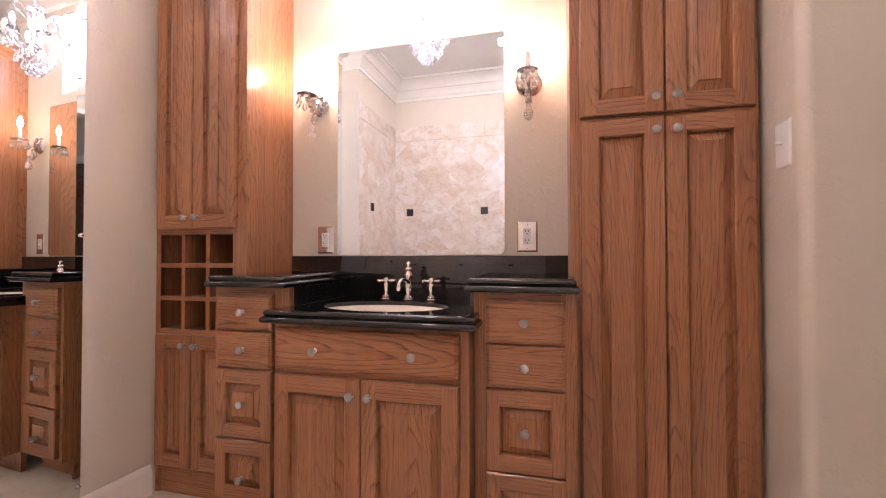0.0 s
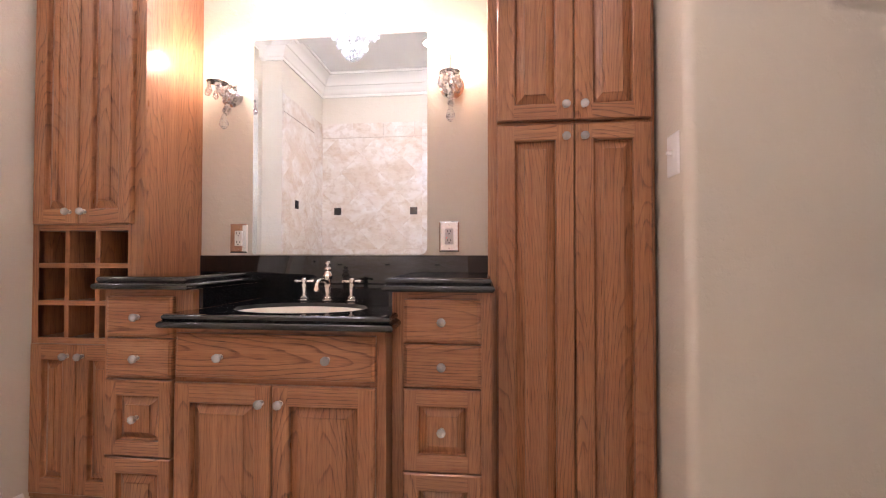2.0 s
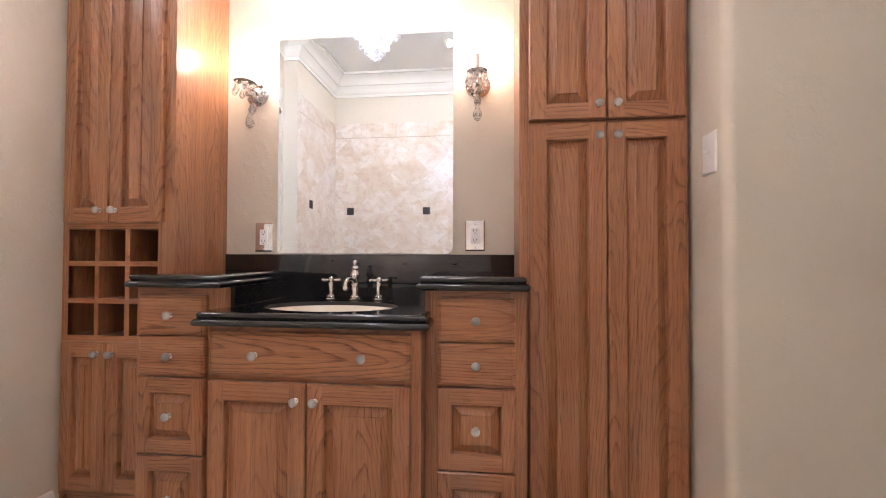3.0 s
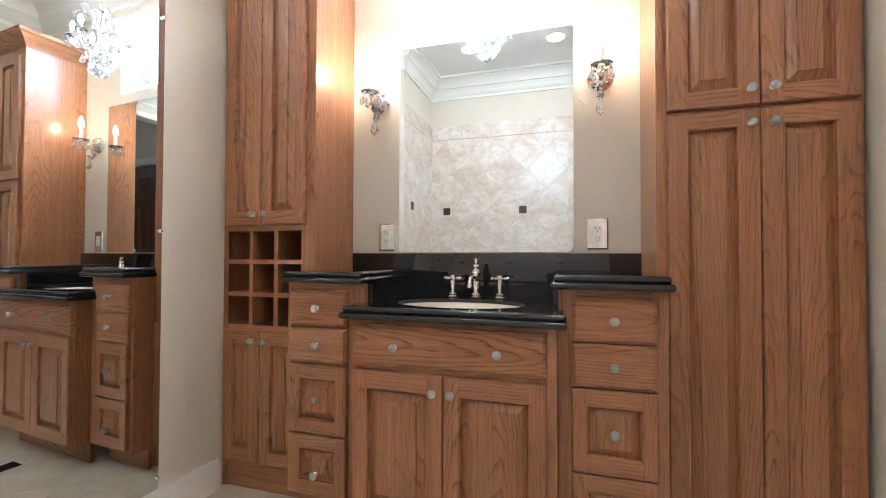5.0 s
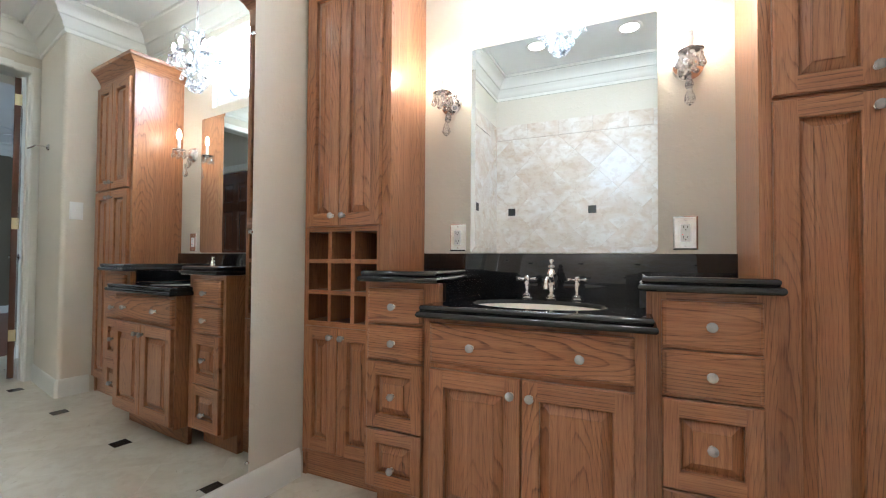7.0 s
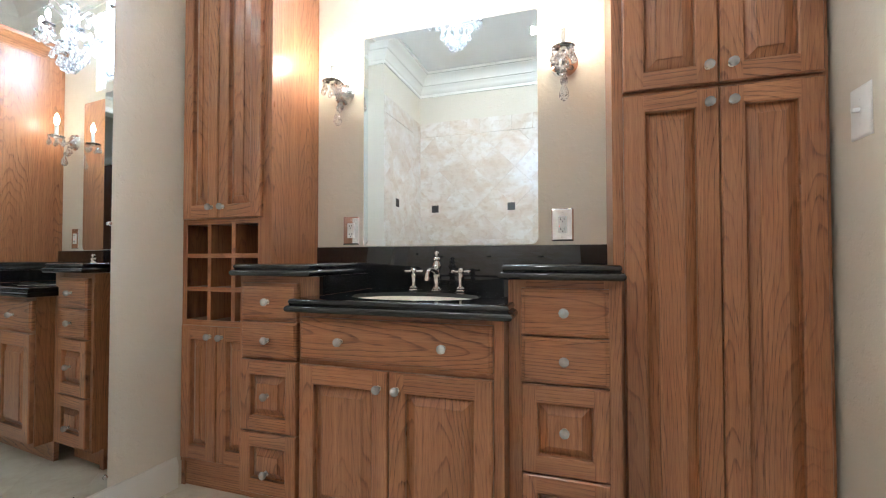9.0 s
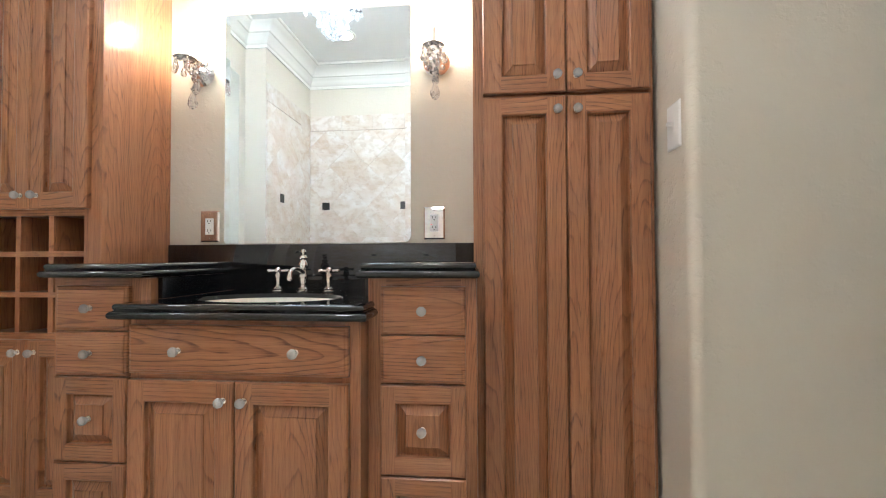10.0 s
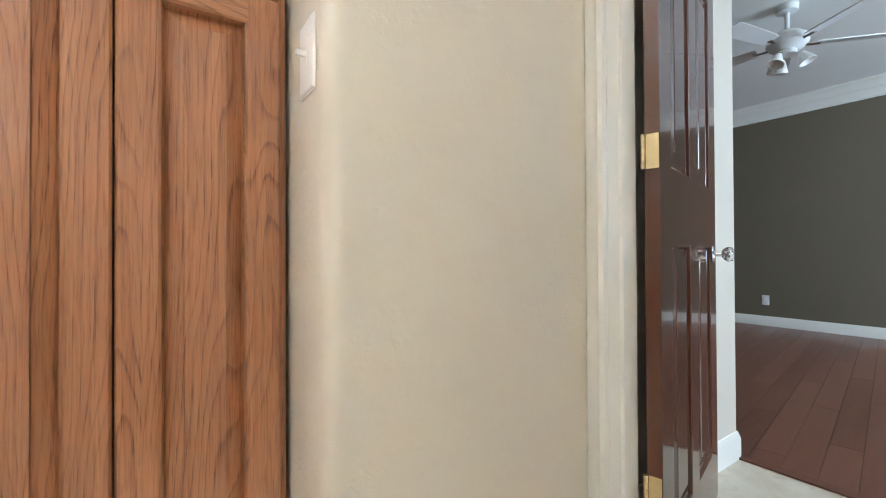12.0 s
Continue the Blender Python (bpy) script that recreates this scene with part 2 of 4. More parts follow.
def thing(name, at, label, category, group="", kind=""):
    ob = new(name)
    ob.empty_display_size = 0.05
    ob.location = at
    BASES[ob.name] = Matrix.Translation(at)
    return tagged(ob, label, category, group, kind)


def setting(name, bm, material, label, smooth=True):
    return tagged(part(name, bm, material, None, "", smooth), label, name.split("_")[0], "", "structure")


def box(bm, x0, x1, y0, y1, z0, z1, bevel=0.0, seg=2, mat=0):
    vs = [bm.verts.new((x, y, z)) for x in (x0, x1) for y in (y0, y1) for z in (z0, z1)]
    idx = ((0, 1, 3, 2), (4, 6, 7, 5), (0, 4, 5, 1), (2, 3, 7, 6), (0, 2, 6, 4), (1, 5, 7, 3))
    fs = [bm.faces.new([vs[i] for i in q]) for q in idx]
    for f in fs:
        f.material_index = mat
    if bevel:
        es = list({e for f in fs for e in f.edges})
        r = bmesh.ops.bevel(bm, geom=es, offset=bevel, segments=seg, affect="EDGES", profile=0.5)
        for f in r["faces"]:
            f.material_index = mat
    return fs


def prism(bm, pts, z0, z1):
    """A polygon of the plan, raised from z0 to z1."""
    lo = [bm.verts.new((x, y, z0)) for x, y in pts]
    hi = [bm.verts.new((x, y, z1)) for x, y in pts]
    bm.faces.new(lo[::-1])
    bm.faces.new(hi)
    n = len(pts)
    for i in range(n):
        bm.faces.new((lo[i], lo[(i + 1) % n], hi[(i + 1) % n], hi[i]))


def loft(bm, rings, close_ends=True, loop=False):
    """Quads between rings of the same number of points."""
    vr = [[bm.verts.new(p) for p in r] for r in rings]
    n = len(vr[0])
    pairs = list(zip(vr, vr[1:])) + ([(vr[-1], vr[0])] if loop else [])
    for a, b in pairs:
        for i in range(n):
            bm.faces.new((a[i], a[(i + 1) % n], b[(i + 1) % n], b[i]))
    if close_ends and not loop:
        bm.faces.new(vr[0][::-1])
        bm.faces.new(vr[-1])
    return vr


def turned(bm, profile, m=Matrix.Identity(4), seg=20, facets=False):
    """A profile of (radius, height) turned round the z axis of the pose m."""
    rings = []
    for k, (r, z) in enumerate(profile):
        r = max(r, 0.0004)
        shift = 0.5 * (k % 2) if facets else 0
        rings.append([m @ Vector((r * math.cos(2 * math.pi * (i + shift) / seg), r * math.sin(2 * math.pi * (i + shift) / seg), z)) for i in range(seg)])
    loft(bm, rings)


def tube(bm, pts, radius, seg=8):
    """A round rod along points; radius a number or one for each point."""
    pts = [Vector(p) for p in pts]
    rad = radius if isinstance(radius, (list, tuple)) else [radius] * len(pts)
    rings = []
    side = None
    for i, p in enumerate(pts):
        d = (pts[min(i + 1, len(pts) - 1)] - pts[max(i - 1, 0)]).normalized()
        if side is None:
            side = d.orthogonal().normalized()
        side = (side - d * side.dot(d)).normalized()
        up = d.cross(side)
        rings.append([p + rad[i] * (math.cos(2 * math.pi * k / seg) * side + math.sin(2 * math.pi * k / seg) * up) for k in range(seg)])
    loft(bm, rings)


def curve_pts(ctrl, n=14):
    """Points along a smooth line through the control points."""
    c = [Vector(p) for p in ctrl]
    c = [2 * c[0] - c[1]] + c + [2 * c[-1] - c[-2]]
    out = []
    for i in range(1, len(c) - 2):
        for k in range(n):
            t = k / n
            a, b, d, e = c[i - 1], c[i], c[i + 1], c[i + 2]
            out.append(0.5 * (2 * b + (d - a) * t + (2 * a - 5 * b + 4 * d - e) * t * t + (3 * b - a - 3 * d + e) * t ** 3))
    out.append(c[-2])
    return out


def sweep(bm, path, profile, closed=False):
    """A moulding: profile of (out, up) along a level path of (x, y, z, nx, ny) with mitre normals."""
    rings = [[Vector((x + nx * o, y + ny * o, z + u)) for o, u in profile] for x, y, z, nx, ny in path]
    loft(bm, rings, True, closed)


# ---- shell of the bathroom ----
Y_BACK, X_WEST, Y_TILE, H = 1.645, -1.64, -0.6, 2.74
X_SHOWER, Y_SHOWER, Y_HALL, Y_SOUTH = -1.55, 0.215, 1.37, -0.035
WEST_TURN, MIRROR_X = 3.3, -1.680
Y_W2, Y_E, X_SW, X_EAST, X_HALL, X_BED = 1.125, 1.19, 0.598, 1.31, 1.43, 2.66
DOOR_Y0, DOOR_Y1, DOOR_H = 0.115, 1.129, 2.4


def west(y, off=0.0):
    """The side wall stands a little out of square: its face at y, and a plane off in front of it."""
    return MIRROR_X - 0.0075 + off + math.tan(radians(WEST_TURN)) * (y - 0.685)


def bullnose(cx, cy, r, a0, a1, n=6):
    return [(cx + r * math.cos(radians(a0 + (a1 - a0) * i / n)), cy + r * math.sin(radians(a0 + (a1 - a0) * i / n))) for i in range(n + 1)]


bm = bmesh.new()
WX0, WX1, WZ0, WZ1 = -0.83, -0.31, 2.0, 2.5
box(bm, west(Y_BACK) + 0.001, WX0, Y_BACK, Y_BACK + 0.12, 0, H)
box(bm, WX1, X_SW, Y_BACK, Y_BACK + 0.12, 0, H)
box(bm, WX0, WX1, Y_BACK, Y_BACK + 0.12, 0, WZ0)
box(bm, WX0, WX1, Y_BACK, Y_BACK + 0.12, WZ1, H)
setting("wall_north", bm, WALL, "beige painted wall behind the vanity", False)

bm = bmesh.new()
prism(bm, [(west(Y_TILE - 0.12), Y_TILE - 0.12), (west(Y_BACK + 0.12), Y_BACK + 0.12), (X_WEST - 0.22, Y_BACK + 0.12), (X_WEST - 0.22, Y_TILE - 0.12)], 0, H)
prism(bm, [(X_WEST - 0.21, Y_SHOWER), (X_SHOWER, Y_SHOWER), (X_SHOWER, Y_TILE - 0.119), (X_WEST - 0.21, Y_TILE - 0.119)], 0.001, H - 0.001)
setting("wall_west", bm, WALL, "beige painted side wall with the tall mirror", False)

bm = bmesh.new()
prism(bm, [(X_SW, Y_BACK + 0.12)] + bullnose(X_SW + 0.03, Y_W2 + 0.03, 0.03, 180, 270, 8) + [(X_EAST, Y_E), (X_EAST, Y_E + 0.12), (X_SW + 0.12, Y_W2 + 0.14), (X_SW + 0.12, Y_BACK + 0.12)], 0, H)
setting("wall_corner", bm, WALL, "beige textured wall with a rounded corner beside the cabinet")

bm = bmesh.new()
box(bm, X_EAST, X_HALL, DOOR_Y1 + 0.02, Y_HALL + 0.13, 0, H)
box(bm, X_EAST, X_HALL, Y_SOUTH, DOOR_Y0 - 0.02, 0, H)
box(bm, X_EAST, X_HALL, DOOR_Y0 - 0.02, DOOR_Y1 + 0.02, DOOR_H + 0.02, H)
setting("wall_east", bm, WALL, "beige painted wall with the doorway", False)

bm = bmesh.new()
prism(bm, [(X_HALL, Y_HALL + 0.13), (X_HALL, Y_HALL)] + bullnose(X_BED - 0.02, Y_HALL + 0.02, 0.02, 270, 360) + bullnose(X_BED - 0.02, Y_HALL + 0.11, 0.02, 0, 90), 0, H)
setting("wall_hall_north", bm, WALL, "beige hall wall with rounded end")
bm = bmesh.new()
box(bm, X_HALL, 1.5, Y_SOUTH, Y_SOUTH + 0.1, 0, H)
box(bm, 2.262, X_BED, Y_SOUTH, Y_SOUTH + 0.1, 0, H)
box(bm, 1.5, 2.262, Y_SOUTH, Y_SOUTH + 0.1, 2.06, H)
setting("wall_hall_south", bm, WALL, "beige hall wall", False)

bm = bmesh.new()
box(bm, X_SHOWER + 0.001, 2.32, Y_TILE - 0.12, Y_TILE, 0, H)
setting("wall_south", bm, WALL, "wall behind the shower tiles", False)
bm = bmesh.new()
box(bm, 2.2, 2.32, Y_TILE, Y_SOUTH, 0, H)
setting("wall_southeast", bm, WALL, "beige painted end wall", False)

bm = bmesh.new()
box(bm, X_WEST - 0.12, X_BED + 0.1, Y_TILE - 0.12, Y_BACK + 0.12, H, H + 0.1)
setting("ceiling", bm, CEIL, "white painted ceiling", False)
bm = bmesh.new()
box(bm, X_WEST - 0.12, X_BED, Y_TILE - 0.12, Y_BACK + 0.12, -0.1, -0.006)
setting("floor", bm, GROUT, "grouted travertine tile floor", False)

# bedroom shell
BX, BY0, BY1, BH = 6.95, -2.5, 5.2, 2.86
bm = bmesh.new()
box(bm, X_BED, BX + 0.12, BY0 - 0.12, BY1 + 0.12, -0.1, -0.012)
setting("floor_bedroom", bm, BLACK, "dark underlay between the floor planks", False)
bm = bmesh.new()
box(bm, X_BED, BX + 0.12, BY0 - 0.12, BY1 + 0.12, BH, BH + 0.1)
setting("ceiling_bedroom", bm, CEIL, "white bedroom ceiling", False)
bm = bmesh.new()
box(bm, BX, BX + 0.12, BY0 - 0.12, BY1 + 0.12, 0, BH)
setting("wall_bedroom_east", bm, OLIVE, "olive brown painted bedroom wall", False)
bm = bmesh.new()
box(bm, X_BED, BX, BY1, BY1 + 0.12, 0, BH)
setting("wall_bedroom_north", bm, OLIVE, "olive brown painted bedroom wall", False)
bm = bmesh.new()
box(bm, X_BED, 3.7, BY0 - 0.12, BY0, 0, BH)
box(bm, 6.3, BX, BY0 - 0.12, BY0, 0, BH)
box(bm, 3.7, 6.3, BY0 - 0.12, BY0, 0, 0.7)
box(bm, 3.7, 6.3, BY0 - 0.12, BY0, 2.5, BH)
setting("wall_bedroom_south", bm, OLIVE, "olive brown wall with a window opening", False)
bm = bmesh.new()
box(bm, X_BED - 0.12, X_BED - 0.002, BY0 - 0.12, Y_SOUTH - 0.002, 0, BH)
box(bm, X_BED - 0.12, X_BED - 0.002, Y_HALL + 0.132, BY1 + 0.12, 0, BH)
box(bm, X_BED - 0.02, X_BED + 0.1, Y_SOUTH - 0.002, Y_HALL + 0.132, H + 0.1, BH)
setting("wall_bedroom_west", bm, OLIVE, "olive brown painted bedroom wall", False)

# ---- mouldings ----
CROWN = [(0.0, -0.20), (0.012, -0.20), (0.012, -0.175), (0.022, -0.165), (0.028, -0.14), (0.045, -0.115), (0.05, -0.105), (0.06, -0.10), (0.066, -0.075), (0.085, -0.045), (0.115, -0.028), (0.12, -0.022), (0.135, -0.02), (0.135, 0.0), (0.0, 0.0)]
BASE = [(0.0, 0.0), (0.016, 0.0), (0.016, 0.09), (0.013, 0.097), (0.013, 0.103), (0.008, 0.112), (0.005, 0.121), (0.0, 0.124)]


def moulding(name, pts, z, profile, material, label, inward=1, closed=False):
    """Sweeps a profile along a plan line, mitred at its corners; the profile stands out to the line's left."""
    n = len(pts)
    path = []
    for i, (x, y) in enumerate(pts):
        p = Vector(pts[i - 1]) if i or closed else None
        q = Vector(pts[(i + 1) % n]) if i < n - 1 or closed else None
        c = Vector((x, y))
        d1 = (c - p).normalized() if p is not None else (q - c).normalized()
        d2 = (q - c).normalized() if q is not None else d1
        n1, n2 = Vector((-d1.y, d1.x)), Vector((-d2.y, d2.x))
        m = (n1 + n2)
        m = m / max(0.2, m.dot(n1))
        path.append((x, y, z, m.x * inward, m.y * inward))
    bm = bmesh.new()
    sweep(bm, path, profile, closed)
    return setting(name, bm, material, label)


moulding("trim_crown", [(X_SHOWER, Y_TILE), (2.2, Y_TILE), (2.2, Y_SOUTH), (X_EAST, Y_SOUTH), (X_EAST, Y_E), (X_SW, Y_W2), (X_SW, Y_BACK), (west(Y_BACK), Y_BACK), (west(Y_SHOWER), Y_SHOWER), (X_SHOWER, Y_SHOWER)], H, CROWN, TRIM, "white crown moulding round the bathroom ceiling", 1, True)
moulding("trim_crown_bedroom", [(X_BED, BY0), (BX, BY0), (BX, BY1), (X_BED, BY1)], BH, CROWN, TRIM, "white crown moulding in the bedroom", 1, True)
moulding("baseboard_west", [(west(1.305), 1.305), (west(Y_SHOWER), Y_SHOWER)], 0.0, BASE, TRIM, "white baseboard under the tall mirror")
moulding("baseboard_corner", [(X_EAST, Y_E), (X_SW + 0.006, Y_W2), (X_SW, Y_W2 + 0.006), (X_SW, 1.3)], 0.0, BASE, TRIM, "white baseboard round the corner")
moulding("baseboard_hall", [(X_HALL, Y_HALL), (X_BED - 0.012, Y_HALL), (X_BED, Y_HALL + 0.012), (X_BED, Y_HALL + 0.13)], 0.0, BASE, TRIM, "white baseboard round the hall wall end", -1)
moulding("baseboard_bedroom", [(BX, BY0), (BX, BY1), (X_BED, BY1)], 0.0, BASE, TRIM, "white bedroom baseboard")


# ---- window above the vanity ----
win = thing("window_1", (-0.57, Y_BACK + 0.06, WZ0), "leaded glass window over the vanity, glaring with daylight", "window", "", "structure")
bm = bmesh.new()
for a in ((WX0, WX0 + 0.035, WZ0, WZ1), (WX1 - 0.035, WX1, WZ0, WZ1), (WX0 + 0.035, WX1 - 0.035, WZ0, WZ0 + 0.035), (WX0 + 0.035, WX1 - 0.035, WZ1 - 0.035, WZ1)):
    box(bm, a[0], a[1], Y_BACK + 0.03, Y_BACK + 0.09, a[2], a[3], 0.003)
part("window_frame", bm, TRIM, win)
bm = bmesh.new()
box(bm, WX0 + 0.03, WX1 - 0.03, Y_BACK + 0.055, Y_BACK + 0.061, WZ0 + 0.03, WZ1 - 0.03)
pane = part("pane", bm, PANE, win, "", False)
pane.visible_shadow = False
OCT = [(-0.75, 2.16), (-0.66, 2.07), (-0.48, 2.07), (-0.39, 2.16), (-0.39, 2.31), (-0.48, 2.42), (-0.66, 2.42), (-0.75, 2.31)]
for a, b in list(zip(OCT, OCT[1:] + OCT[:1])) + [((-0.75, 2.16), (-0.75, 2.04)), ((-0.39, 2.16), (-0.39, 2.04)), ((-0.57, 2.07), (-0.57, 2.04)), ((-0.75, 2.31), (-0.795, 2.36)), ((-0.39, 2.31), (-0.345, 2.36))]:
    bm = bmesh.new()
    tube(bm, [(a[0], Y_BACK + 0.052, a[1]), (b[0], Y_BACK + 0.052, b[1])], 0.0032, 6)
    part("came", bm, LEAD, win)
bm = bmesh.new()
box(bm, -3.0, 1.9, 3.6, 3.62, 0.8, 5.2)
tagged(part("backdrop_sky", bm, SKYLIGHT, None, "", False), "plain bright sky outside the window", "sky", "", "structure")
bm = bmesh.new()
box(bm, 2.0, 8.5, -4.6, -4.58, -0.5, 4.2)
tagged(part("backdrop_garden_sky", bm, GARDEN_SKY, None, "", False), "plain bright sky outside the bedroom window", "sky", "", "structure")


# ---- cabinet fronts ----
def panel_front(bm, x0, x1, z0, z1, y, stile=0.052, rail=0.052, thick=0.02, field=0.028):
    """A raised-panel front in the plane y, facing -y. Material 0 runs upright, 1 across."""
    e = 0.004
    yb = y + thick

    def v(x, yy, z):
        return bm.verts.new((x, yy, z))

    def face(vs, mat):
        f = bm.faces.new(vs)
        f.material_index = mat

    back = [v(x0, yb, z0), v(x1, yb, z0), v(x1, yb, z1), v(x0, yb, z1)]
    rim = [v(x0, y + e, z0), v(x1, y + e, z0), v(x1, y + e, z1), v(x0, y + e, z1)]
    face(back[::-1], 0)
    for i in range(4):
        face((back[i], back[(i + 1) % 4], rim[(i + 1) % 4], rim[i]), 0)
    xa, xb, za, zb = x0 + stile, x1 - stile, z0 + rail, z1 - rail
    top = [v(x0 + e, y, z0 + e), v(xa, y, z0 + e), v(xb, y, z0 + e), v(x1 - e, y, z0 + e), v(x1 - e, y, z1 - e), v(xb, y, z1 - e), v(xa, y, z1 - e), v(x0 + e, y, z1 - e)]
    inn = [v(xa, y, za), v(xb, y, za), v(xb, y, zb), v(xa, y, zb)]
    face((rim[0], rim[1], top[3], top[2], top[1], top[0]), 1)
    face((rim[1], rim[2], top[4], top[3]), 0)
    face((rim[2], rim[3], top[7], top[6], top[5], top[4]), 1)
    face((rim[3], rim[0], top[0], top[7]), 0)
    face((top[0], top[1], inn[0], inn[3], top[6], top[7]), 0)
    face((top[2], top[3], top[4], top[5], inn[2], inn[1]), 0)
    face((top[1], top[2], inn[1], inn[0]), 1)
    face((top[6], inn[3], inn[2], top[5]), 1)
    ring = inn
    for inset, dy in ((0.004, 0.002), (0.0045, 0.013), (0.008, 0.0175), (0.006 + field, 0.0035), (0.0072 + field, -0.0004)):
        nxt = [v(xa + inset, y + dy, za + inset), v(xb - inset, y + dy, za + inset), v(xb - inset, y + dy, zb - inset), v(xa + inset, y + dy, zb - inset)]
        for i in range(4):
            face((ring[i], ring[(i + 1) % 4], nxt[(i + 1) % 4], nxt[i]), 1 if i in (0, 2) and inset < 0.008 else 0)
        ring = nxt
    face(ring, 0)


KNOB = None


def knob(parent, x, y, z):
    """A faceted clear knob on a small metal rose, sticking out to -y."""
    global KNOB
    m = pose(x, y, z, 90)
    if KNOB is None:
        bm = bmesh.new()
        turned(bm, [(0.0, 0.006), (0.006, 0.006), (0.0070, 0.011), (0.0125, 0.016), (0.0142, 0.021), (0.0130, 0.026), (0.008, 0.0295), (0.0, 0.0315)], seg=10, facets=True)
        a = mesh_of("knob", bm, KNOB_GLASS)
        bm = bmesh.new()
        turned(bm, [(0.0, 0.0), (0.009, 0.0), (0.009, 0.002), (0.005, 0.004), (0.004, 0.008), (0.0, 0.012)], seg=14)
        KNOB = (a, soften(mesh_of("rose", bm, NICKEL)))
    for nm, me in zip(("knob", "rose"), KNOB):
        ob = new(nm, me)
        ob.parent = parent
        ob.matrix_parent_inverse = base_of(parent).inverted()
        ob.matrix_basis = m
        if nm == "knob":
            tagged(ob, "clear faceted knob")


def door_part(parent, name, x0, x1, z0, z1, y, knobs, **kw):
    bm = bmesh.new()
    panel_front(bm, x0, x1, z0, z1, y, **kw)
    ob = part(name, bm, (OAK_V, OAK_H), parent, "", False)
    for kx, kz in knobs:
        knob(ob, kx, y, kz)
    return ob


def slab_front(parent, name, x0, x1, z0, z1, y, knobs):
    """A plain drawer front with a moulded edge, grain across."""
    bm = bmesh.new()
    rings = []
    for inset, yy in ((0.0, y + 0.02), (0.0, y + 0.007), (0.003, y + 0.004), (0.008, y + 0.003), (0.011, y)):
        rings.append([(x0 + inset, yy, z0 + inset), (x1 - inset, yy, z0 + inset), (x1 - inset, yy, z1 - inset), (x0 + inset, yy, z1 - inset)])
    loft(bm, rings)
    ob = part(name, bm, OAK_H, parent, "", False)
    for kx, kz in knobs:
        knob(ob, kx, y, kz)
    return ob


def cabinet_crown(parent, x0, x1, yf, yb, z):
    bm = bmesh.new()
    prof = [(0.0, -0.095), (0.006, -0.095), (0.008, -0.08), (0.016, -0.07), (0.026, -0.05), (0.045, -0.03), (0.052, -0.022), (0.058, -0.02), (0.06, -0.004), (0.06, 0.0), (0.0, 0.0)]
    path = [(x0, yb, z, -1, 0), (x0, yf, z, -1, -1), (x1, yf, z, 1, -1), (x1, yb, z, 1, 0)]
    sweep(bm, path, prof)
    part("crown", bm, OAK_H, parent)


# ---- linen cabinet with cubbies ----
LX0, LX1, LY = -1.652, -1.2, 1.330
cab = thing("linen_cabinet", (-1.42, 1.5, 0), "tall red oak linen cabinet with nine empty open cubbies", "cabinet")
bm = bmesh.new()
box(bm, LX1 - 0.02, LX1, LY, Y_BACK - 0.001, 0.0, 2.3, 0.0015, 1)
part("side_panel", bm, OAK_S, cab)
bm = bmesh.new()
box(bm, LX0, LX0 + 0.02, LY, Y_BACK - 0.001, 0.0, 2.3)
part("side_panel", bm, OAK_S, cab)
bm = bmesh.new()
box(bm, LX0 + 0.02, LX1 - 0.02, 1.625, Y_BACK - 0.001, 0.0, 2.3)
part("back_panel", bm, OAK_V, cab)
bm = bmesh.new()
box(bm, LX0, LX0 + 0.026, LY - 0.004, LY + 0.016, 0.1, 2.3, 0.001, 1)
part("stile", bm, OAK_V, cab)
bm = bmesh.new()
box(bm, LX1 - 0.062, LX1 + 0.002, LY - 0.004, LY + 0.016, 0.1, 2.3, 0.001, 1)
part("stile", bm, OAK_V, cab)
for z0, z1 in ((0.1, 0.13), (0.655, 0.693), (1.09, 1.14), (2.17, 2.3)):
    bm = bmesh.new()
    box(bm, LX0 + 0.026, LX1 - 0.062, LY - 0.0035, LY + 0.016, z0, z1)
    part("rail", bm, OAK_H, cab)
bm = bmesh.new()
box(bm, LX0 + 0.006, LX1 - 0.002, LY + 0.008, LY + 0.03, 0.0, 0.1)
part("plinth", bm, OAK_H, cab)
CZ0, CZ1, CX0, CX1 = 0.693, 1.09, LX0 + 0.026, LX1 - 0.062
for z0, z1 in ((CZ0 - 0.02, CZ0), (0.812, 0.830), (0.951, 0.969), (CZ1, CZ1 + 0.02)):
    bm = bmesh.new()
    box(bm, LX0 + 0.021, LX1 - 0.021, LY - 0.003, 1.624, z0, z1, 0.001, 1)
    part("shelf", bm, OAK_H, cab)
for x0, x1 in ((CX0 - 0.012, CX0), (-1.519, -1.501), (-1.395, -1.375), (CX1, CX1 + 0.018)):
    bm = bmesh.new()
    box(bm, x0, x1, LY - 0.0025, 1.623, CZ0, CZ1, 0.001, 1)
    part("divider", bm, OAK_S, cab)
xm = -1.448
for x0, x1, kx in ((LX0 + 0.018, xm - 0.0015, xm - 0.03), (xm + 0.0015, LX1 - 0.037, xm + 0.03)):
    door_part(cab, "door", x0, x1, 1.113, 2.19, LY - 0.024, [(kx, 1.158)], stile=0.047)
    door_part(cab, "door", x0, x1, 0.125, 0.671, LY - 0.024, [(kx, 0.631)], stile=0.047)
cabinet_crown(cab, LX0 + 0.001, LX1, LY, Y_BACK, 2.33)

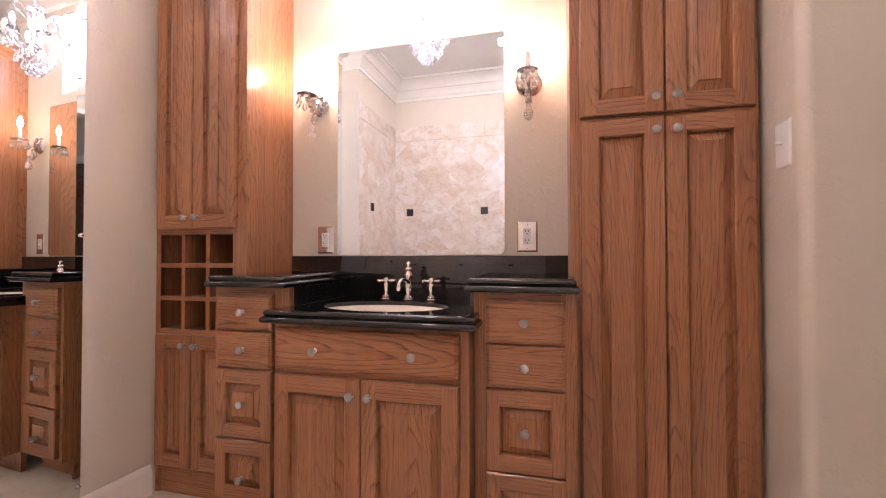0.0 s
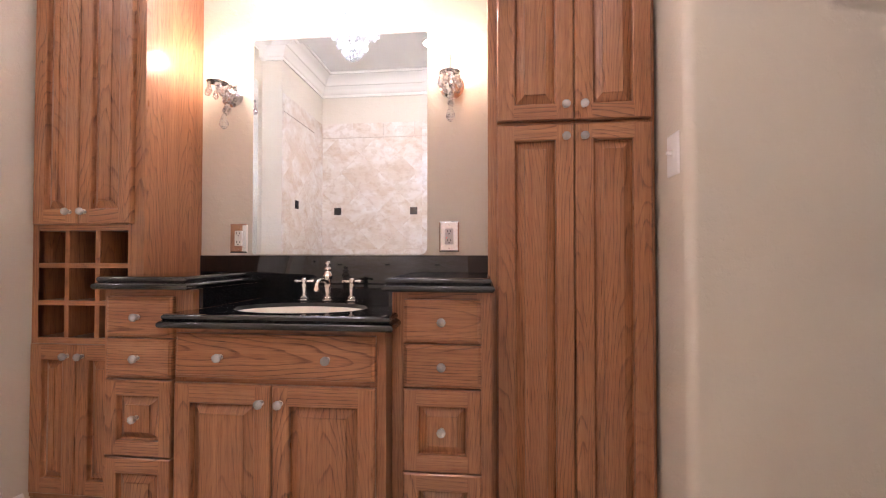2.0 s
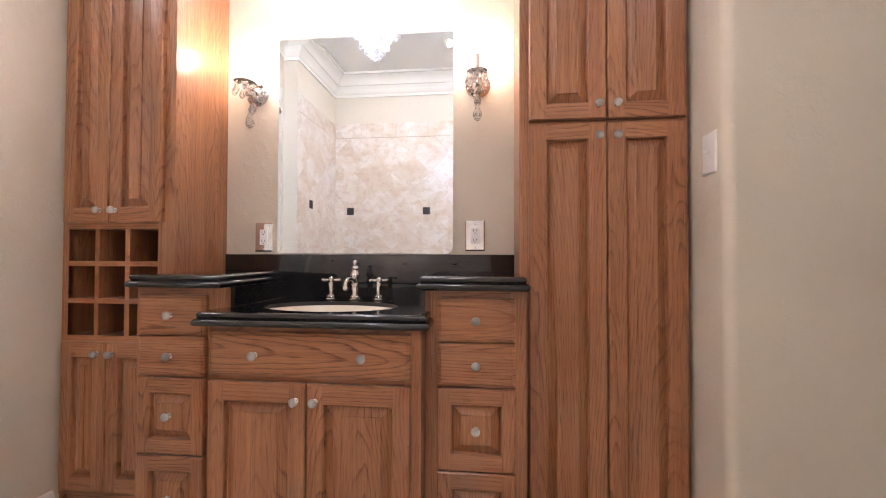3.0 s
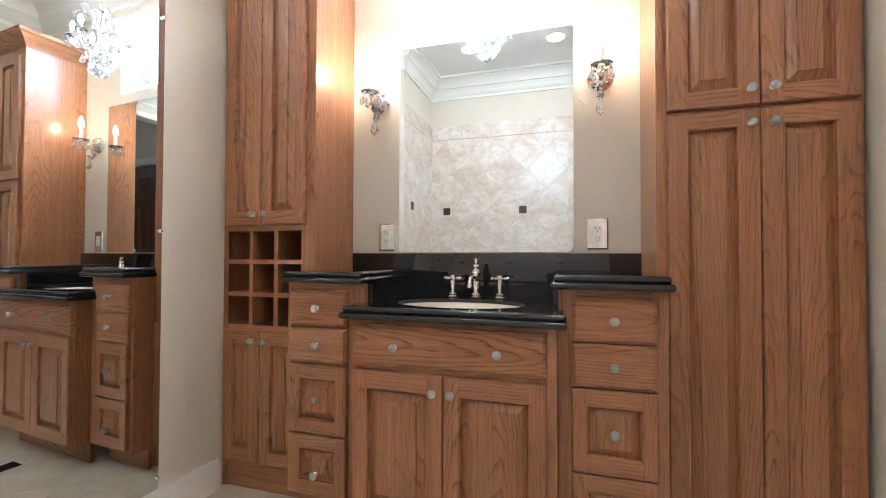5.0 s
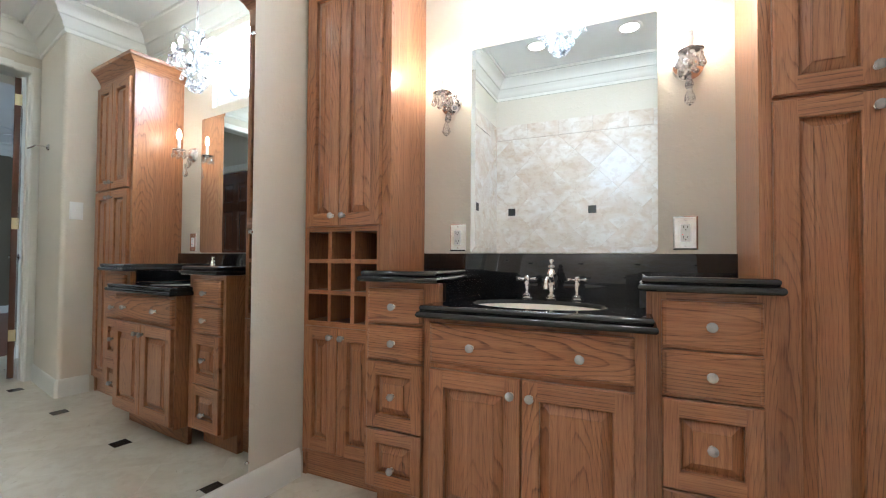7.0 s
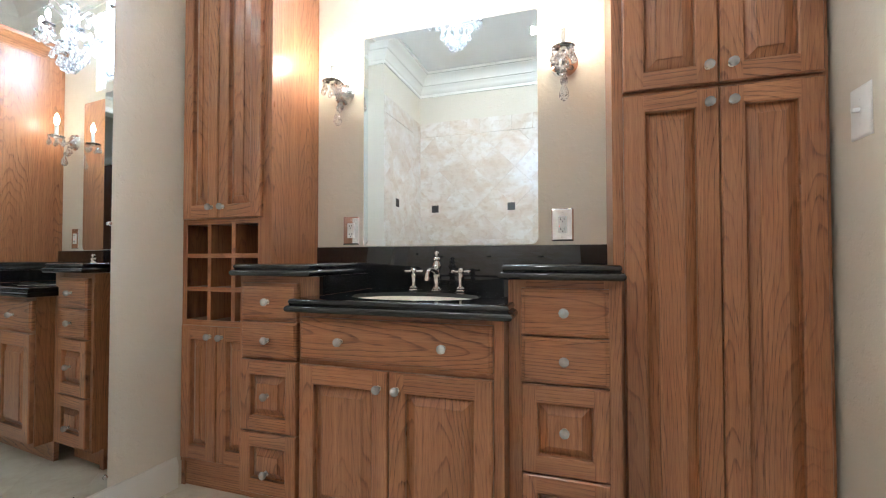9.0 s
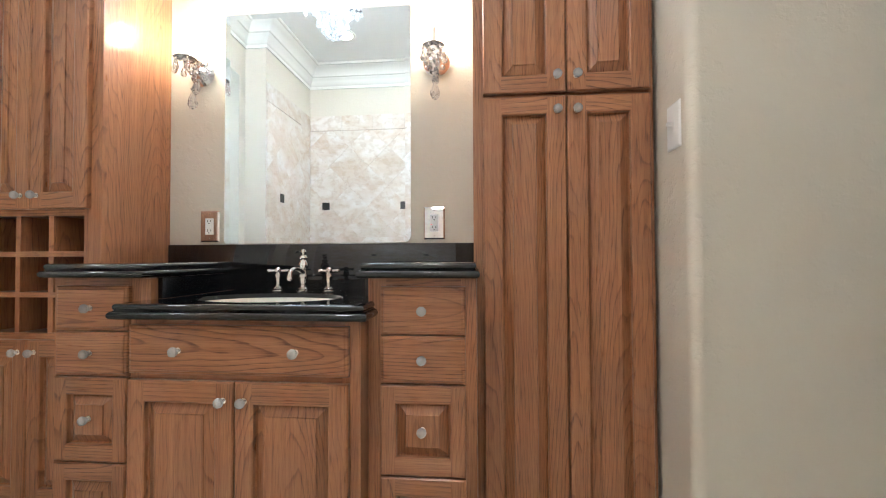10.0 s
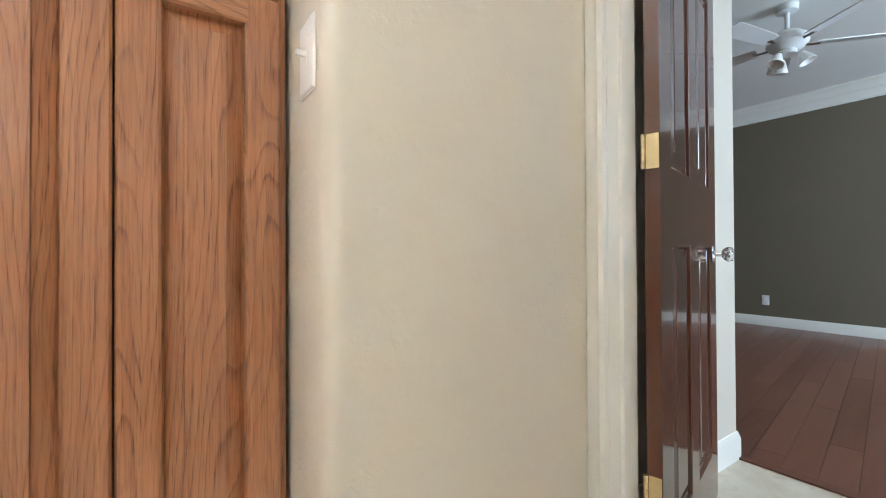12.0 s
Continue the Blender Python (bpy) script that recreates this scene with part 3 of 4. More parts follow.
# ---- tall cabinet beside the switch ----
RX0, RX1, RY = 0.053, 0.570, 1.330
cab = thing("tall_cabinet", (0.34, 1.5, 0), "tall red oak four-door cabinet with crown moulding beside the light switch", "cabinet")
bm = bmesh.new()
box(bm, RX0, RX0 + 0.02, RY, Y_BACK - 0.001, 0.0, 2.3, 0.0015, 1)
part("side_panel", bm, OAK_S, cab)
bm = bmesh.new()
box(bm, RX1, RX1 + 0.02, RY, Y_BACK - 0.001, 0.0, 2.3)
part("side_panel", bm, OAK_S, cab)
for x0, x1 in ((RX0 - 0.001, RX0 + 0.05), (RX1 - 0.016, RX1 + 0.02)):
    bm = bmesh.new()
    box(bm, x0, x1, RY - 0.004, RY + 0.016, 0.1, 2.3, 0.001, 1)
    part("stile", bm, OAK_V, cab)
for z0, z1 in ((0.1, 0.13), (1.42, 1.45), (2.17, 2.3)):
    bm = bmesh.new()
    box(bm, RX0 + 0.05, RX1 - 0.016, RY - 0.0035, RY + 0.016, z0, z1)
    part("rail", bm, OAK_H, cab)
bm = bmesh.new()
box(bm, RX0 + 0.005, RX1 + 0.02, RY + 0.012, RY + 0.03, 0.0, 0.1)
part("plinth", bm, OAK_H, cab)
xm = 0.333
for x0, x1, kx in ((RX0 + 0.03, xm - 0.0015, xm - 0.029), (xm + 0.0015, RX1 + 0.006, xm + 0.029)):
    door_part(cab, "door", x0, x1, 1.442, 2.19, RY - 0.024, [(kx, 1.487)], stile=0.055, rail=0.05)
    door_part(cab, "door", x0, x1, 0.115, 1.43, RY - 0.024, [(kx, 1.383)], stile=0.055, rail=0.05)
cabinet_crown(cab, RX0, RX1 + 0.02, RY, Y_BACK, 2.33)


# ---- drawer units ----
def drawer_unit(x0, x1, fx0, fx1, label, group):
    cx = (fx0 + fx1) / 2
    u = thing("drawer_unit", (cx, 1.45, 0), label, "drawers", group)
    yf = 1.204
    bm = bmesh.new()
    box(bm, x0, x1, yf + 0.0025, Y_BACK - 0.002, 0.1, 0.884)
    part("body", bm, OAK_S, u)
    for a, b in ((x0, fx0 + 0.012), (fx1 - 0.012, x1)):
        bm = bmesh.new()
        box(bm, a, b, yf - 0.002, yf + 0.002, 0.1, 0.884)
        part("stile", bm, OAK_V, u)
    for a, b in ((0.1, 0.135), (0.32, 0.352), (0.577, 0.605), (0.712, 0.742), (0.85, 0.884)):
        bm = bmesh.new()
        box(bm, fx0 + 0.012, fx1 - 0.012, yf - 0.0015, yf + 0.002, a, b)
        part("rail", bm, OAK_H, u)
    bm = bmesh.new()
    box(bm, x0 + 0.01, x1 - 0.01, 1.28, Y_BACK - 0.01, 0.0, 0.1)
    part("plinth", bm, OAK_V, u)
    slab_front(u, "drawer", fx0, fx1, 0.7285, 0.862, yf - 0.022, [(cx, 0.796)])
    slab_front(u, "drawer", fx0, fx1, 0.593, 0.7245, yf - 0.022, [(cx, 0.662)])
    for z0, z1 in ((0.339, 0.589), (0.12, 0.335)):
        bm = bmesh.new()
        panel_front(bm, fx0, fx1, z0, z1, yf - 0.022, 0.041, 0.048, 0.02, 0.026)
        d = part("drawer", bm, (OAK_V, OAK_H), u, "", False)
        knob(d, cx, yf - 0.022, 0.468 if z0 > 0.3 else 0.2)
    return u


drawer_unit(-1.228, -0.912, -1.208, -0.972, "red oak four-drawer unit below the granite ledge beside the cubbies", "drawer units of the vanity")
drawer_unit(-0.246, 0.062, -0.207, 0.031, "red oak four-drawer unit below the granite ledge beside the tall cabinet", "drawer units of the vanity")

# ---- sink cabinet ----
SX0, SX1, SY = -0.912, -0.248, 1.134
u = thing("sink_cabinet", (-0.58, 1.4, 0), "red oak two-door sink cabinet standing proud of the drawer units", "cabinet")
bm = bmesh.new()
box(bm, SX0, SX0 + 0.018, SY + 0.0025, Y_BACK - 0.002, 0.1, 0.774)
box(bm, SX1 - 0.018, SX1, SY + 0.0025, Y_BACK - 0.002, 0.1, 0.774)
box(bm, SX0 + 0.018, SX1 - 0.018, SY + 0.0025, SY + 0.02, 0.1, 0.774)
part("body", bm, OAK_S, u)
for a, b in ((SX0, SX0 + 0.03), (SX1 - 0.05, SX1)):
    bm = bmesh.new()
    box(bm, a, b, SY - 0.002, SY + 0.002, 0.1, 0.774)
    part("stile", bm, OAK_V, u)
for a, b in ((0.1, 0.14), (0.59, 0.632), (0.745, 0.774)):
    bm = bmesh.new()
    box(bm, SX0 + 0.03, SX1 - 0.05, SY - 0.0015, SY + 0.002, a, b)
    part("rail", bm, OAK_H, u)
bm = bmesh.new()
box(bm, SX0 + 0.01, SX1 - 0.01, SY + 0.075, SY + 0.095, 0.0, 0.1)
part("plinth", bm, OAK_H, u)
FX0, FX1 = -0.907, -0.277
slab_front(u, "drawer", FX0, FX1, 0.624, 0.759, SY - 0.022, [(-0.755, 0.69), (-0.42, 0.69)])
xm = -0.594
door_part(u, "door", FX0, xm - 0.0015, 0.118, 0.607, SY - 0.022, [(xm - 0.03, 0.557)], stile=0.05, rail=0.056)
door_part(u, "door", xm + 0.0015, FX1, 0.118, 0.607, SY - 0.022, [(xm + 0.03, 0.557)], stile=0.05, rail=0.056)

# ---- granite ----
EDGE = [(-0.024, 0.0)] + [(-0.0115 + 0.0115 * math.cos(radians(a)), 0.0115 + 0.0115 * math.sin(radians(a))) for a in range(-90, 76, 15)] + [(-0.0105, 0.0235)] + [(-0.0195 + 0.010 * math.cos(radians(a)), 0.0335 + 0.010 * math.sin(radians(a))) for a in range(-45, 91, 15)] + [(-0.03, 0.0436)]


def slab_rings(x0, x1, y0, y1, z, sides):
    """Rings of a slab with a moulded edge on the sides named (w, e, s)."""
    out = []
    for o, u in EDGE:
        a = x0 - (o if "w" in sides else 0)
        b = x1 + (o if "e" in sides else 0)
        c = y0 - (o if "s" in sides else 0)
        out.append([(a, c, z + u), (b, c, z + u), (b, y1, z + u), (a, y1, z + u)])
    return out


def ledge(name, x0, x1, sides, label, riser_x):
    t = thing(name, ((x0 + x1) / 2, 1.43, 0.886), label, "countertop", "granite ledges")
    bm = bmesh.new()
    loft(bm, slab_rings(x0, x1, 1.15, Y_BACK - 0.024, 0.886, sides))
    part("slab", bm, GRANITE, t)
    bm = bmesh.new()
    box(bm, riser_x, riser_x + 0.02, 1.23, Y_BACK - 0.024, 0.8205, 0.8855)
    part("riser", bm, GRANITE, t)


ledge("granite_ledge", -1.232, -0.898, "wes", "raised polished black granite ledge over the drawers, cubby side", -0.918)
ledge("granite_ledge", -0.268, 0.072, "wes", "raised polished black granite ledge over the drawers, tall cabinet side", -0.264)
top = thing("sink_countertop", (-0.585, 1.4, 0.776), "lowered polished black granite countertop with an oval sink cutout", "countertop")
bm = bmesh.new()
TX0, TX1, TY0, TY1, TZ = -0.946, -0.218, 1.083, Y_BACK - 0.024, 0.776
rings = slab_rings(TX0, TX1, TY0, TY1, TZ, "wes")
# behind the drawer fronts the slab is only as wide as the gap between the ledges
loft(bm, rings, False)
part("moulded_edge", bm, GRANITE, top)
bm = bmesh.new()
ox0, oy0, ox1, oy1 = rings[-1][0][0], rings[-1][0][1], rings[-1][2][0], rings[-1][2][1]
ecx, ecy, ea, eb, N = -0.586, 1.297, 0.232, 0.15, 64
tz = TZ + EDGE[-1][1]
outer, inner, low = [], [], []
for i in range(N):
    a = 2 * math.pi * i / N + math.atan2(oy1 - ecy, ox1 - ecx)
    dx, dy = math.cos(a), math.sin(a)
    s = min((((ox1 if dx > 0 else ox0) - ecx) / dx) if abs(dx) > 1e-9 else 9, (((oy1 if dy > 0 else oy0) - ecy) / dy) if abs(dy) > 1e-9 else 9)
    outer.append(bm.verts.new((ecx + dx * s, ecy + dy * s, tz)))
    k = 1 / math.sqrt((dx / ea) ** 2 + (dy / eb) ** 2)
    inner.append(bm.verts.new((ecx + dx * k, ecy + dy * k, tz)))
    low.append(bm.verts.new((ecx + dx * k, ecy + dy * k, tz - 0.014)))
for i in range(N):
    j = (i + 1) % N
    bm.faces.new((outer[i], outer[j], inner[j], inner[i]))
    bm.faces.new((inner[i], inner[j], low[j], low[i]))
part("slab", bm, GRANITE, top)
bm = bmesh.new()
box(bm, -1.192, 0.085, Y_BACK - 0.022, Y_BACK - 0.001, 0.8, 0.999, 0.002, 2)
tagged(part("backsplash", bm, GRANITE, None), "polished black granite backsplash behind the sink", "backsplash")

sink = thing("sink", (ecx, ecy, 0.62), "oval biscuit porcelain undermount sink", "sink")
bm = bmesh.new()
rings = []
for s, z in ((1.05, tz - 0.0145), (1.05, tz - 0.03), (0.98, tz - 0.11), (0.75, tz - 0.155), (0.3, tz - 0.17), (0.11, tz - 0.171)):
    rings.append([(ecx + s * ea * math.cos(2 * math.pi * i / 48), ecy + s * eb * math.sin(2 * math.pi * i / 48), z) for i in range(48)])
inside = [[(ecx + (p[0] - ecx) * 0.965, ecy + (p[1] - ecy) * 0.95, p[2] + (0.008 if k else 0)) for p in r] for k, r in enumerate(rings)]
vr = loft(bm, rings[::-1] + inside, False)
part("basin", bm, PORCELAIN, sink)
bm = bmesh.new()
turned(bm, [(0.0, 0.0), (0.024, 0.0), (0.024, 0.003), (0.018, 0.006), (0.0, 0.004)], pose(ecx, ecy, tz - 0.165))
part("drain", bm, NICKEL, sink)

# ---- faucet ----
FZ, FY = tz, 1.515
f = thing("faucet", (-0.575, FY, FZ), "polished nickel widespread faucet with two cross handles", "faucet")
bm = bmesh.new()
turned(bm, [(0.0, 0), (0.026, 0), (0.027, 0.004), (0.02, 0.008), (0.022, 0.012), (0.014, 0.018), (0.012, 0.03), (0.016, 0.045), (0.018, 0.056), (0.013, 0.068), (0.011, 0.08), (0.017, 0.09), (0.019, 0.1), (0.014, 0.11), (0.01, 0.117), (0.015, 0.124), (0.012, 0.131), (0.006, 0.135), (0.0095, 0.141), (0.011, 0.147), (0.007, 0.154), (0.0, 0.157)], pose(-0.575, FY, FZ))
part("post", bm, NICKEL, f)
bm = bmesh.new()
pts = curve_pts([(-0.575, FY - 0.005, FZ + 0.07), (-0.575, FY - 0.045, FZ + 0.083), (-0.575, FY - 0.085, FZ + 0.084), (-0.575, FY - 0.108, FZ + 0.07), (-0.575, FY - 0.112, FZ + 0.046)], 6)
tube(bm, pts, [0.011 - 0.001 * min(i, 3) for i in range(len(pts) - 4)] + [0.009, 0.0105, 0.0115, 0.0105], 12)
part("spout", bm, NICKEL, f)
for hx in (-0.672, -0.478):
    bm = bmesh.new()
    turned(bm, [(0.0, 0), (0.025, 0), (0.026, 0.004), (0.019, 0.008), (0.02, 0.013), (0.011, 0.02), (0.009, 0.035), (0.013, 0.048), (0.012, 0.06), (0.008, 0.07), (0.0, 0.072)], pose(hx, FY, FZ))
    h = part("handle", bm, NICKEL, f)
    bm = bmesh.new()
    turned(bm, [(0.0, 0.068), (0.011, 0.069), (0.0125, 0.076), (0.011, 0.085), (0.006, 0.09), (0.0, 0.091)], pose(hx, FY, FZ))
    for k in range(4):
        m = pose(hx, FY, FZ + 0.077, 0, 0, 20 + 90 * k) @ pose(0, 0, 0, 0, 90, 0)
        turned(bm, [(0.005, 0.008), (0.0045, 0.02), (0.006, 0.027), (0.0075, 0.032), (0.005, 0.037), (0.0, 0.038)], m, 10)
    part("cross_grip", bm, NICKEL, h)


# ---- mirrors ----
def rounded_rect(x0, x1, z0, z1, r_top, n, r_low):
    out = []
    for cx, cz, a0, r in ((x1 - r_top, z1 - r_top, 0, r_top), (x0 + r_top, z1 - r_top, 90, r_top), (x0 + r_top, z0 + r_top, 180, r_top), (x1 - r_low, z0 + r_low, 270, r_low)):
        out += [(cx + r * math.cos(radians(a0 + 90 * i / n)), cz + r * math.sin(radians(a0 + 90 * i / n))) for i in range(n + 1)]
    return out


bm = bmesh.new()
rim = rounded_rect(-0.962, -0.197, 1.003, 1.936, 0.01, 6, 0.028)
inn = rounded_rect(-0.940, -0.219, 1.025, 1.914, 0.006, 6, 0.012)
loft(bm, [[(x, Y_BACK - 0.001, z) for x, z in rim], [(x, Y_BACK - 0.0065, z) for x, z in rim], [(x, Y_BACK - 0.007, z) for x, z in inn]])
tagged(part("vanity_mirror", bm, MIRROR, None, "", False), "frameless wall mirror with rounded corners above the backsplash", "mirror")

bm = bmesh.new()
w0, w1, mz0, mz1, bev = -0.372, 0.356, 0.13, 2.30, 0.026
back = [(0, w0, mz0), (0, w1, mz0), (0, w1, mz1), (0, w0, mz1)]
mid = [(0.0054, a[1], a[2]) for a in back]
front = [(0.006, w0 + bev, mz0 + bev), (0.006, w1 - bev, mz0 + bev), (0.006, w1 - bev, mz1 - bev), (0.006, w0 + bev, mz1 - bev)]
loft(bm, [back, mid, front])
tall = tagged(part("tall_mirror", bm, MIRROR, None, "", False), "tall frameless mirror on the beige side wall above the baseboard", "mirror")
tall.matrix_world = pose(MIRROR_X - 0.006, 0.685, 0, 0, 0, -WEST_TURN)
for z in (0.17, 1.075, 1.87):
    bm = bmesh.new()
    turned(bm, [(0.0, 0.0), (0.008, 0.0), (0.008, 0.004), (0.005, 0.008), (0.0, 0.009)], pose(west(1.033) + 0.0075, 1.033, z, 0, 90, 0), 12)
    tagged(part("mirror_clip", bm, CHROME, None), "small chrome clip at the edge of the tall mirror", "clip", "clips of the tall mirror")

# ---- doorway to the hall ----
CASE = [(0.0, 0.0), (0.0, 0.018), (0.012, 0.021), (0.02, 0.016), (0.034, 0.014), (0.044, 0.012), (0.05, 0.008), (0.056, 0.008), (0.06, 0.0)]


def jamb_set():
    bm = bmesh.new()
    box(bm, X_EAST - 0.001, X_HALL + 0.001, DOOR_Y1, DOOR_Y1 + 0.0195, 0, DOOR_H)
    box(bm, X_EAST - 0.001, X_HALL + 0.001, DOOR_Y0 - 0.0195, DOOR_Y0, 0, DOOR_H)
    box(bm, X_EAST - 0.001, X_HALL + 0.001, DOOR_Y0 - 0.0195, DOOR_Y1 + 0.0195, DOOR_H, DOOR_H + 0.0195)
    box(bm, X_HALL - 0.075, X_HALL - 0.045, DOOR_Y1 - 0.011, DOOR_Y1, 0, DOOR_H)
    setting("trim_door_jamb", bm, TRIM, "white painted door jamb with stop", False)
    bm = bmesh.new()
    rings = []
    for z in (0.0, DOOR_H + 0.06):
        rings.append([(X_EAST - 0.002 - o, DOOR_Y1 + 0.001 + a, z) for a, o in CASE])
    loft(bm, rings)
    setting("trim_door_casing", bm, TRIM, "white moulded door casing in the corner")
    bm = bmesh.new()
    loft(bm, [[(X_EAST - 0.002 - o, DOOR_Y0 - 0.001 - a, z) for a, o in CASE] for z in (0.0, DOOR_H + 0.06)])
    loft(bm, [[(X_EAST - 0.002 - o, y, DOOR_H + 0.001 + a) for a, o in CASE] for y in (DOOR_Y0, DOOR_Y1)])
    setting("trim_door_casing_far", bm, TRIM, "white moulded door casing")


jamb_set()


def six_panel(bm, w, h, t, rows):
    """A panelled leaf: hinge edge at x=0, faces at y=0 and y=t, panels sunk into both faces."""
    cols = ((0.115, w / 2 - 0.05), (w / 2 + 0.05, w - 0.115))
    xs = sorted({0, w, *[a for c in cols for a in c]})
    zs = sorted({0, h, *[a for r in rows for a in r]})
    for y, s in ((0.0, 1), (t, -1)):
        for i in range(len(xs) - 1):
            for j in range(len(zs) - 1):
                a, b, c, d = xs[i], xs[i + 1], zs[j], zs[j + 1]
                ring = [(a, y, c), (b, y, c), (b, y, d), (a, y, d)]
                if (a, b) in cols and (c, d) in rows:
                    rings = [ring] + [[(a + k, y + s * q, c + k), (b - k, y + s * q, c + k), (b - k, y + s * q, d - k), (a + k, y + s * q, d - k)] for k, q in ((0.006, 0.002), (0.012, 0.009), (0.022, 0.0105), (0.055, 0.004), (0.058, 0.0025))]
                    vr = [[bm.verts.new(p) for p in r] for r in rings]
                    for p, q in zip(vr, vr[1:]):
                        for k in range(4):
                            bm.faces.new((p[k], p[(k + 1) % 4], q[(k + 1) % 4], q[k]))
                    bm.faces.new(vr[-1])
                else:
                    bm.faces.new([bm.verts.new(p) for p in ring])
    for ring in ([(0, 0, 0), (0, t, 0), (0, t, h), (0, 0, h)], [(w, 0, 0), (w, t, 0), (w, t, h), (w, 0, h)], [(0, 0, 0), (w, 0, 0), (w, t, 0), (0, t, 0)], [(0, 0, h), (w, 0, h), (w, t, h), (0, t, h)]):
        bm.faces.new([bm.verts.new(p) for p in ring])
    bmesh.ops.remove_doubles(bm, verts=bm.verts, dist=0.0001)


def door_leaf(name, m, w, h, rows, label, hinges=()):
    bm = bmesh.new()
    six_panel(bm, w, h, 0.037, rows)
    leaf = part(name, bm, DOOR_PAINT, None, "", False)
    tagged(leaf, label, "door", "", "structure")
    leaf.matrix_world = m
    for side, y in ((-1, 0.0), (1, 0.037)):
        bm = bmesh.new()
        turned(bm, [(0.0, 0), (0.031, 0), (0.032, 0.003), (0.026, 0.007), (0.011, 0.011), (0.009, 0.03), (0.012, 0.033), (0.0, 0.034)], pose(w - 0.068, y, 0.957 - m.translation.z, 90 if side < 0 else -90))
        k = part("rose", bm, CHROME, None)
        k.parent = leaf
        bm = bmesh.new()
        turned(bm, [(0.0, 0.03), (0.014, 0.031), (0.022, 0.038), (0.029, 0.05), (0.027, 0.062), (0.016, 0.07), (0.0, 0.071)], pose(w - 0.068, y, 0.957 - m.translation.z, 90 if side < 0 else -90), 10, True)
        k = part("door_knob", bm, CRYSTAL, None, "clear cut-glass door knob", False)
        k.parent = leaf
    for z in hinges:
        bm = bmesh.new()
        box(bm, -0.003, -0.0005, 0.002, 0.033, z - 0.045, z + 0.045, 0.001, 1)
        for a in range(5):
            turned(bm, [(0.0058, z - 0.045 + 0.018 * a + 0.0006), (0.0058, z - 0.027 + 0.018 * a - 0.0006)], pose(-0.006, 0.039, 0), 12)
        for sz in (-0.033, 0.0, 0.033):
            turned(bm, [(0.0, 0), (0.004, 0), (0.003, 0.0012), (0.0, 0.0014)], pose(-0.003, 0.013 if sz else 0.022, z + sz, 0, -90, 0), 8)
        k = part("hinge", bm, BRASS, None, "brass butt hinge")
        k.parent = leaf
    return leaf


ROWS8 = ((0.19, 0.975), (1.185, 1.9), (2.02, 2.3))
door_leaf("door_1", pose(X_HALL + 0.017, 1.072, 0.012, 0, 0, 14.5), 0.80, 2.375, ROWS8, "dark brown glossy panelled door standing open into the hall", (0.335, 1.215, 2.2))
door_leaf("door_2", pose(1.503, Y_SOUTH + 0.055, 0.012), 0.756, 2.04, ((0.2, 0.8), (0.97, 1.55), (1.66, 1.9)), "dark brown glossy six-panel hall door, closed")
bm = bmesh.new()
for x0, x1, z0, z1 in ((1.434, 1.498, 0, 2.14), (2.264, 2.342, 0, 2.14), (1.498, 2.264, 2.062, 2.14)):
    box(bm, x0, x1, Y_SOUTH + 0.101, Y_SOUTH + 0.117, z0, z1, 0.003)
setting("trim_door_casing_hall", bm, TRIM, "white casing round the closed hall door")


# ---- sconces ----
def drop(bm, x, y, z, s):
    """A hanging crystal pear with a bead above it."""
    turned(bm, [(0.0, 0), (0.006 * s, -0.006 * s), (0.004 * s, -0.012 * s), (0.0, -0.013 * s)], pose(x, y, z), 6, True)
    turned(bm, [(0.0, -0.014 * s), (0.004 * s, -0.018 * s), (0.012 * s, -0.04 * s), (0.014 * s, -0.05 * s), (0.009 * s, -0.06 * s), (0.0, -0.065 * s)], pose(x, y, z), 8, True)


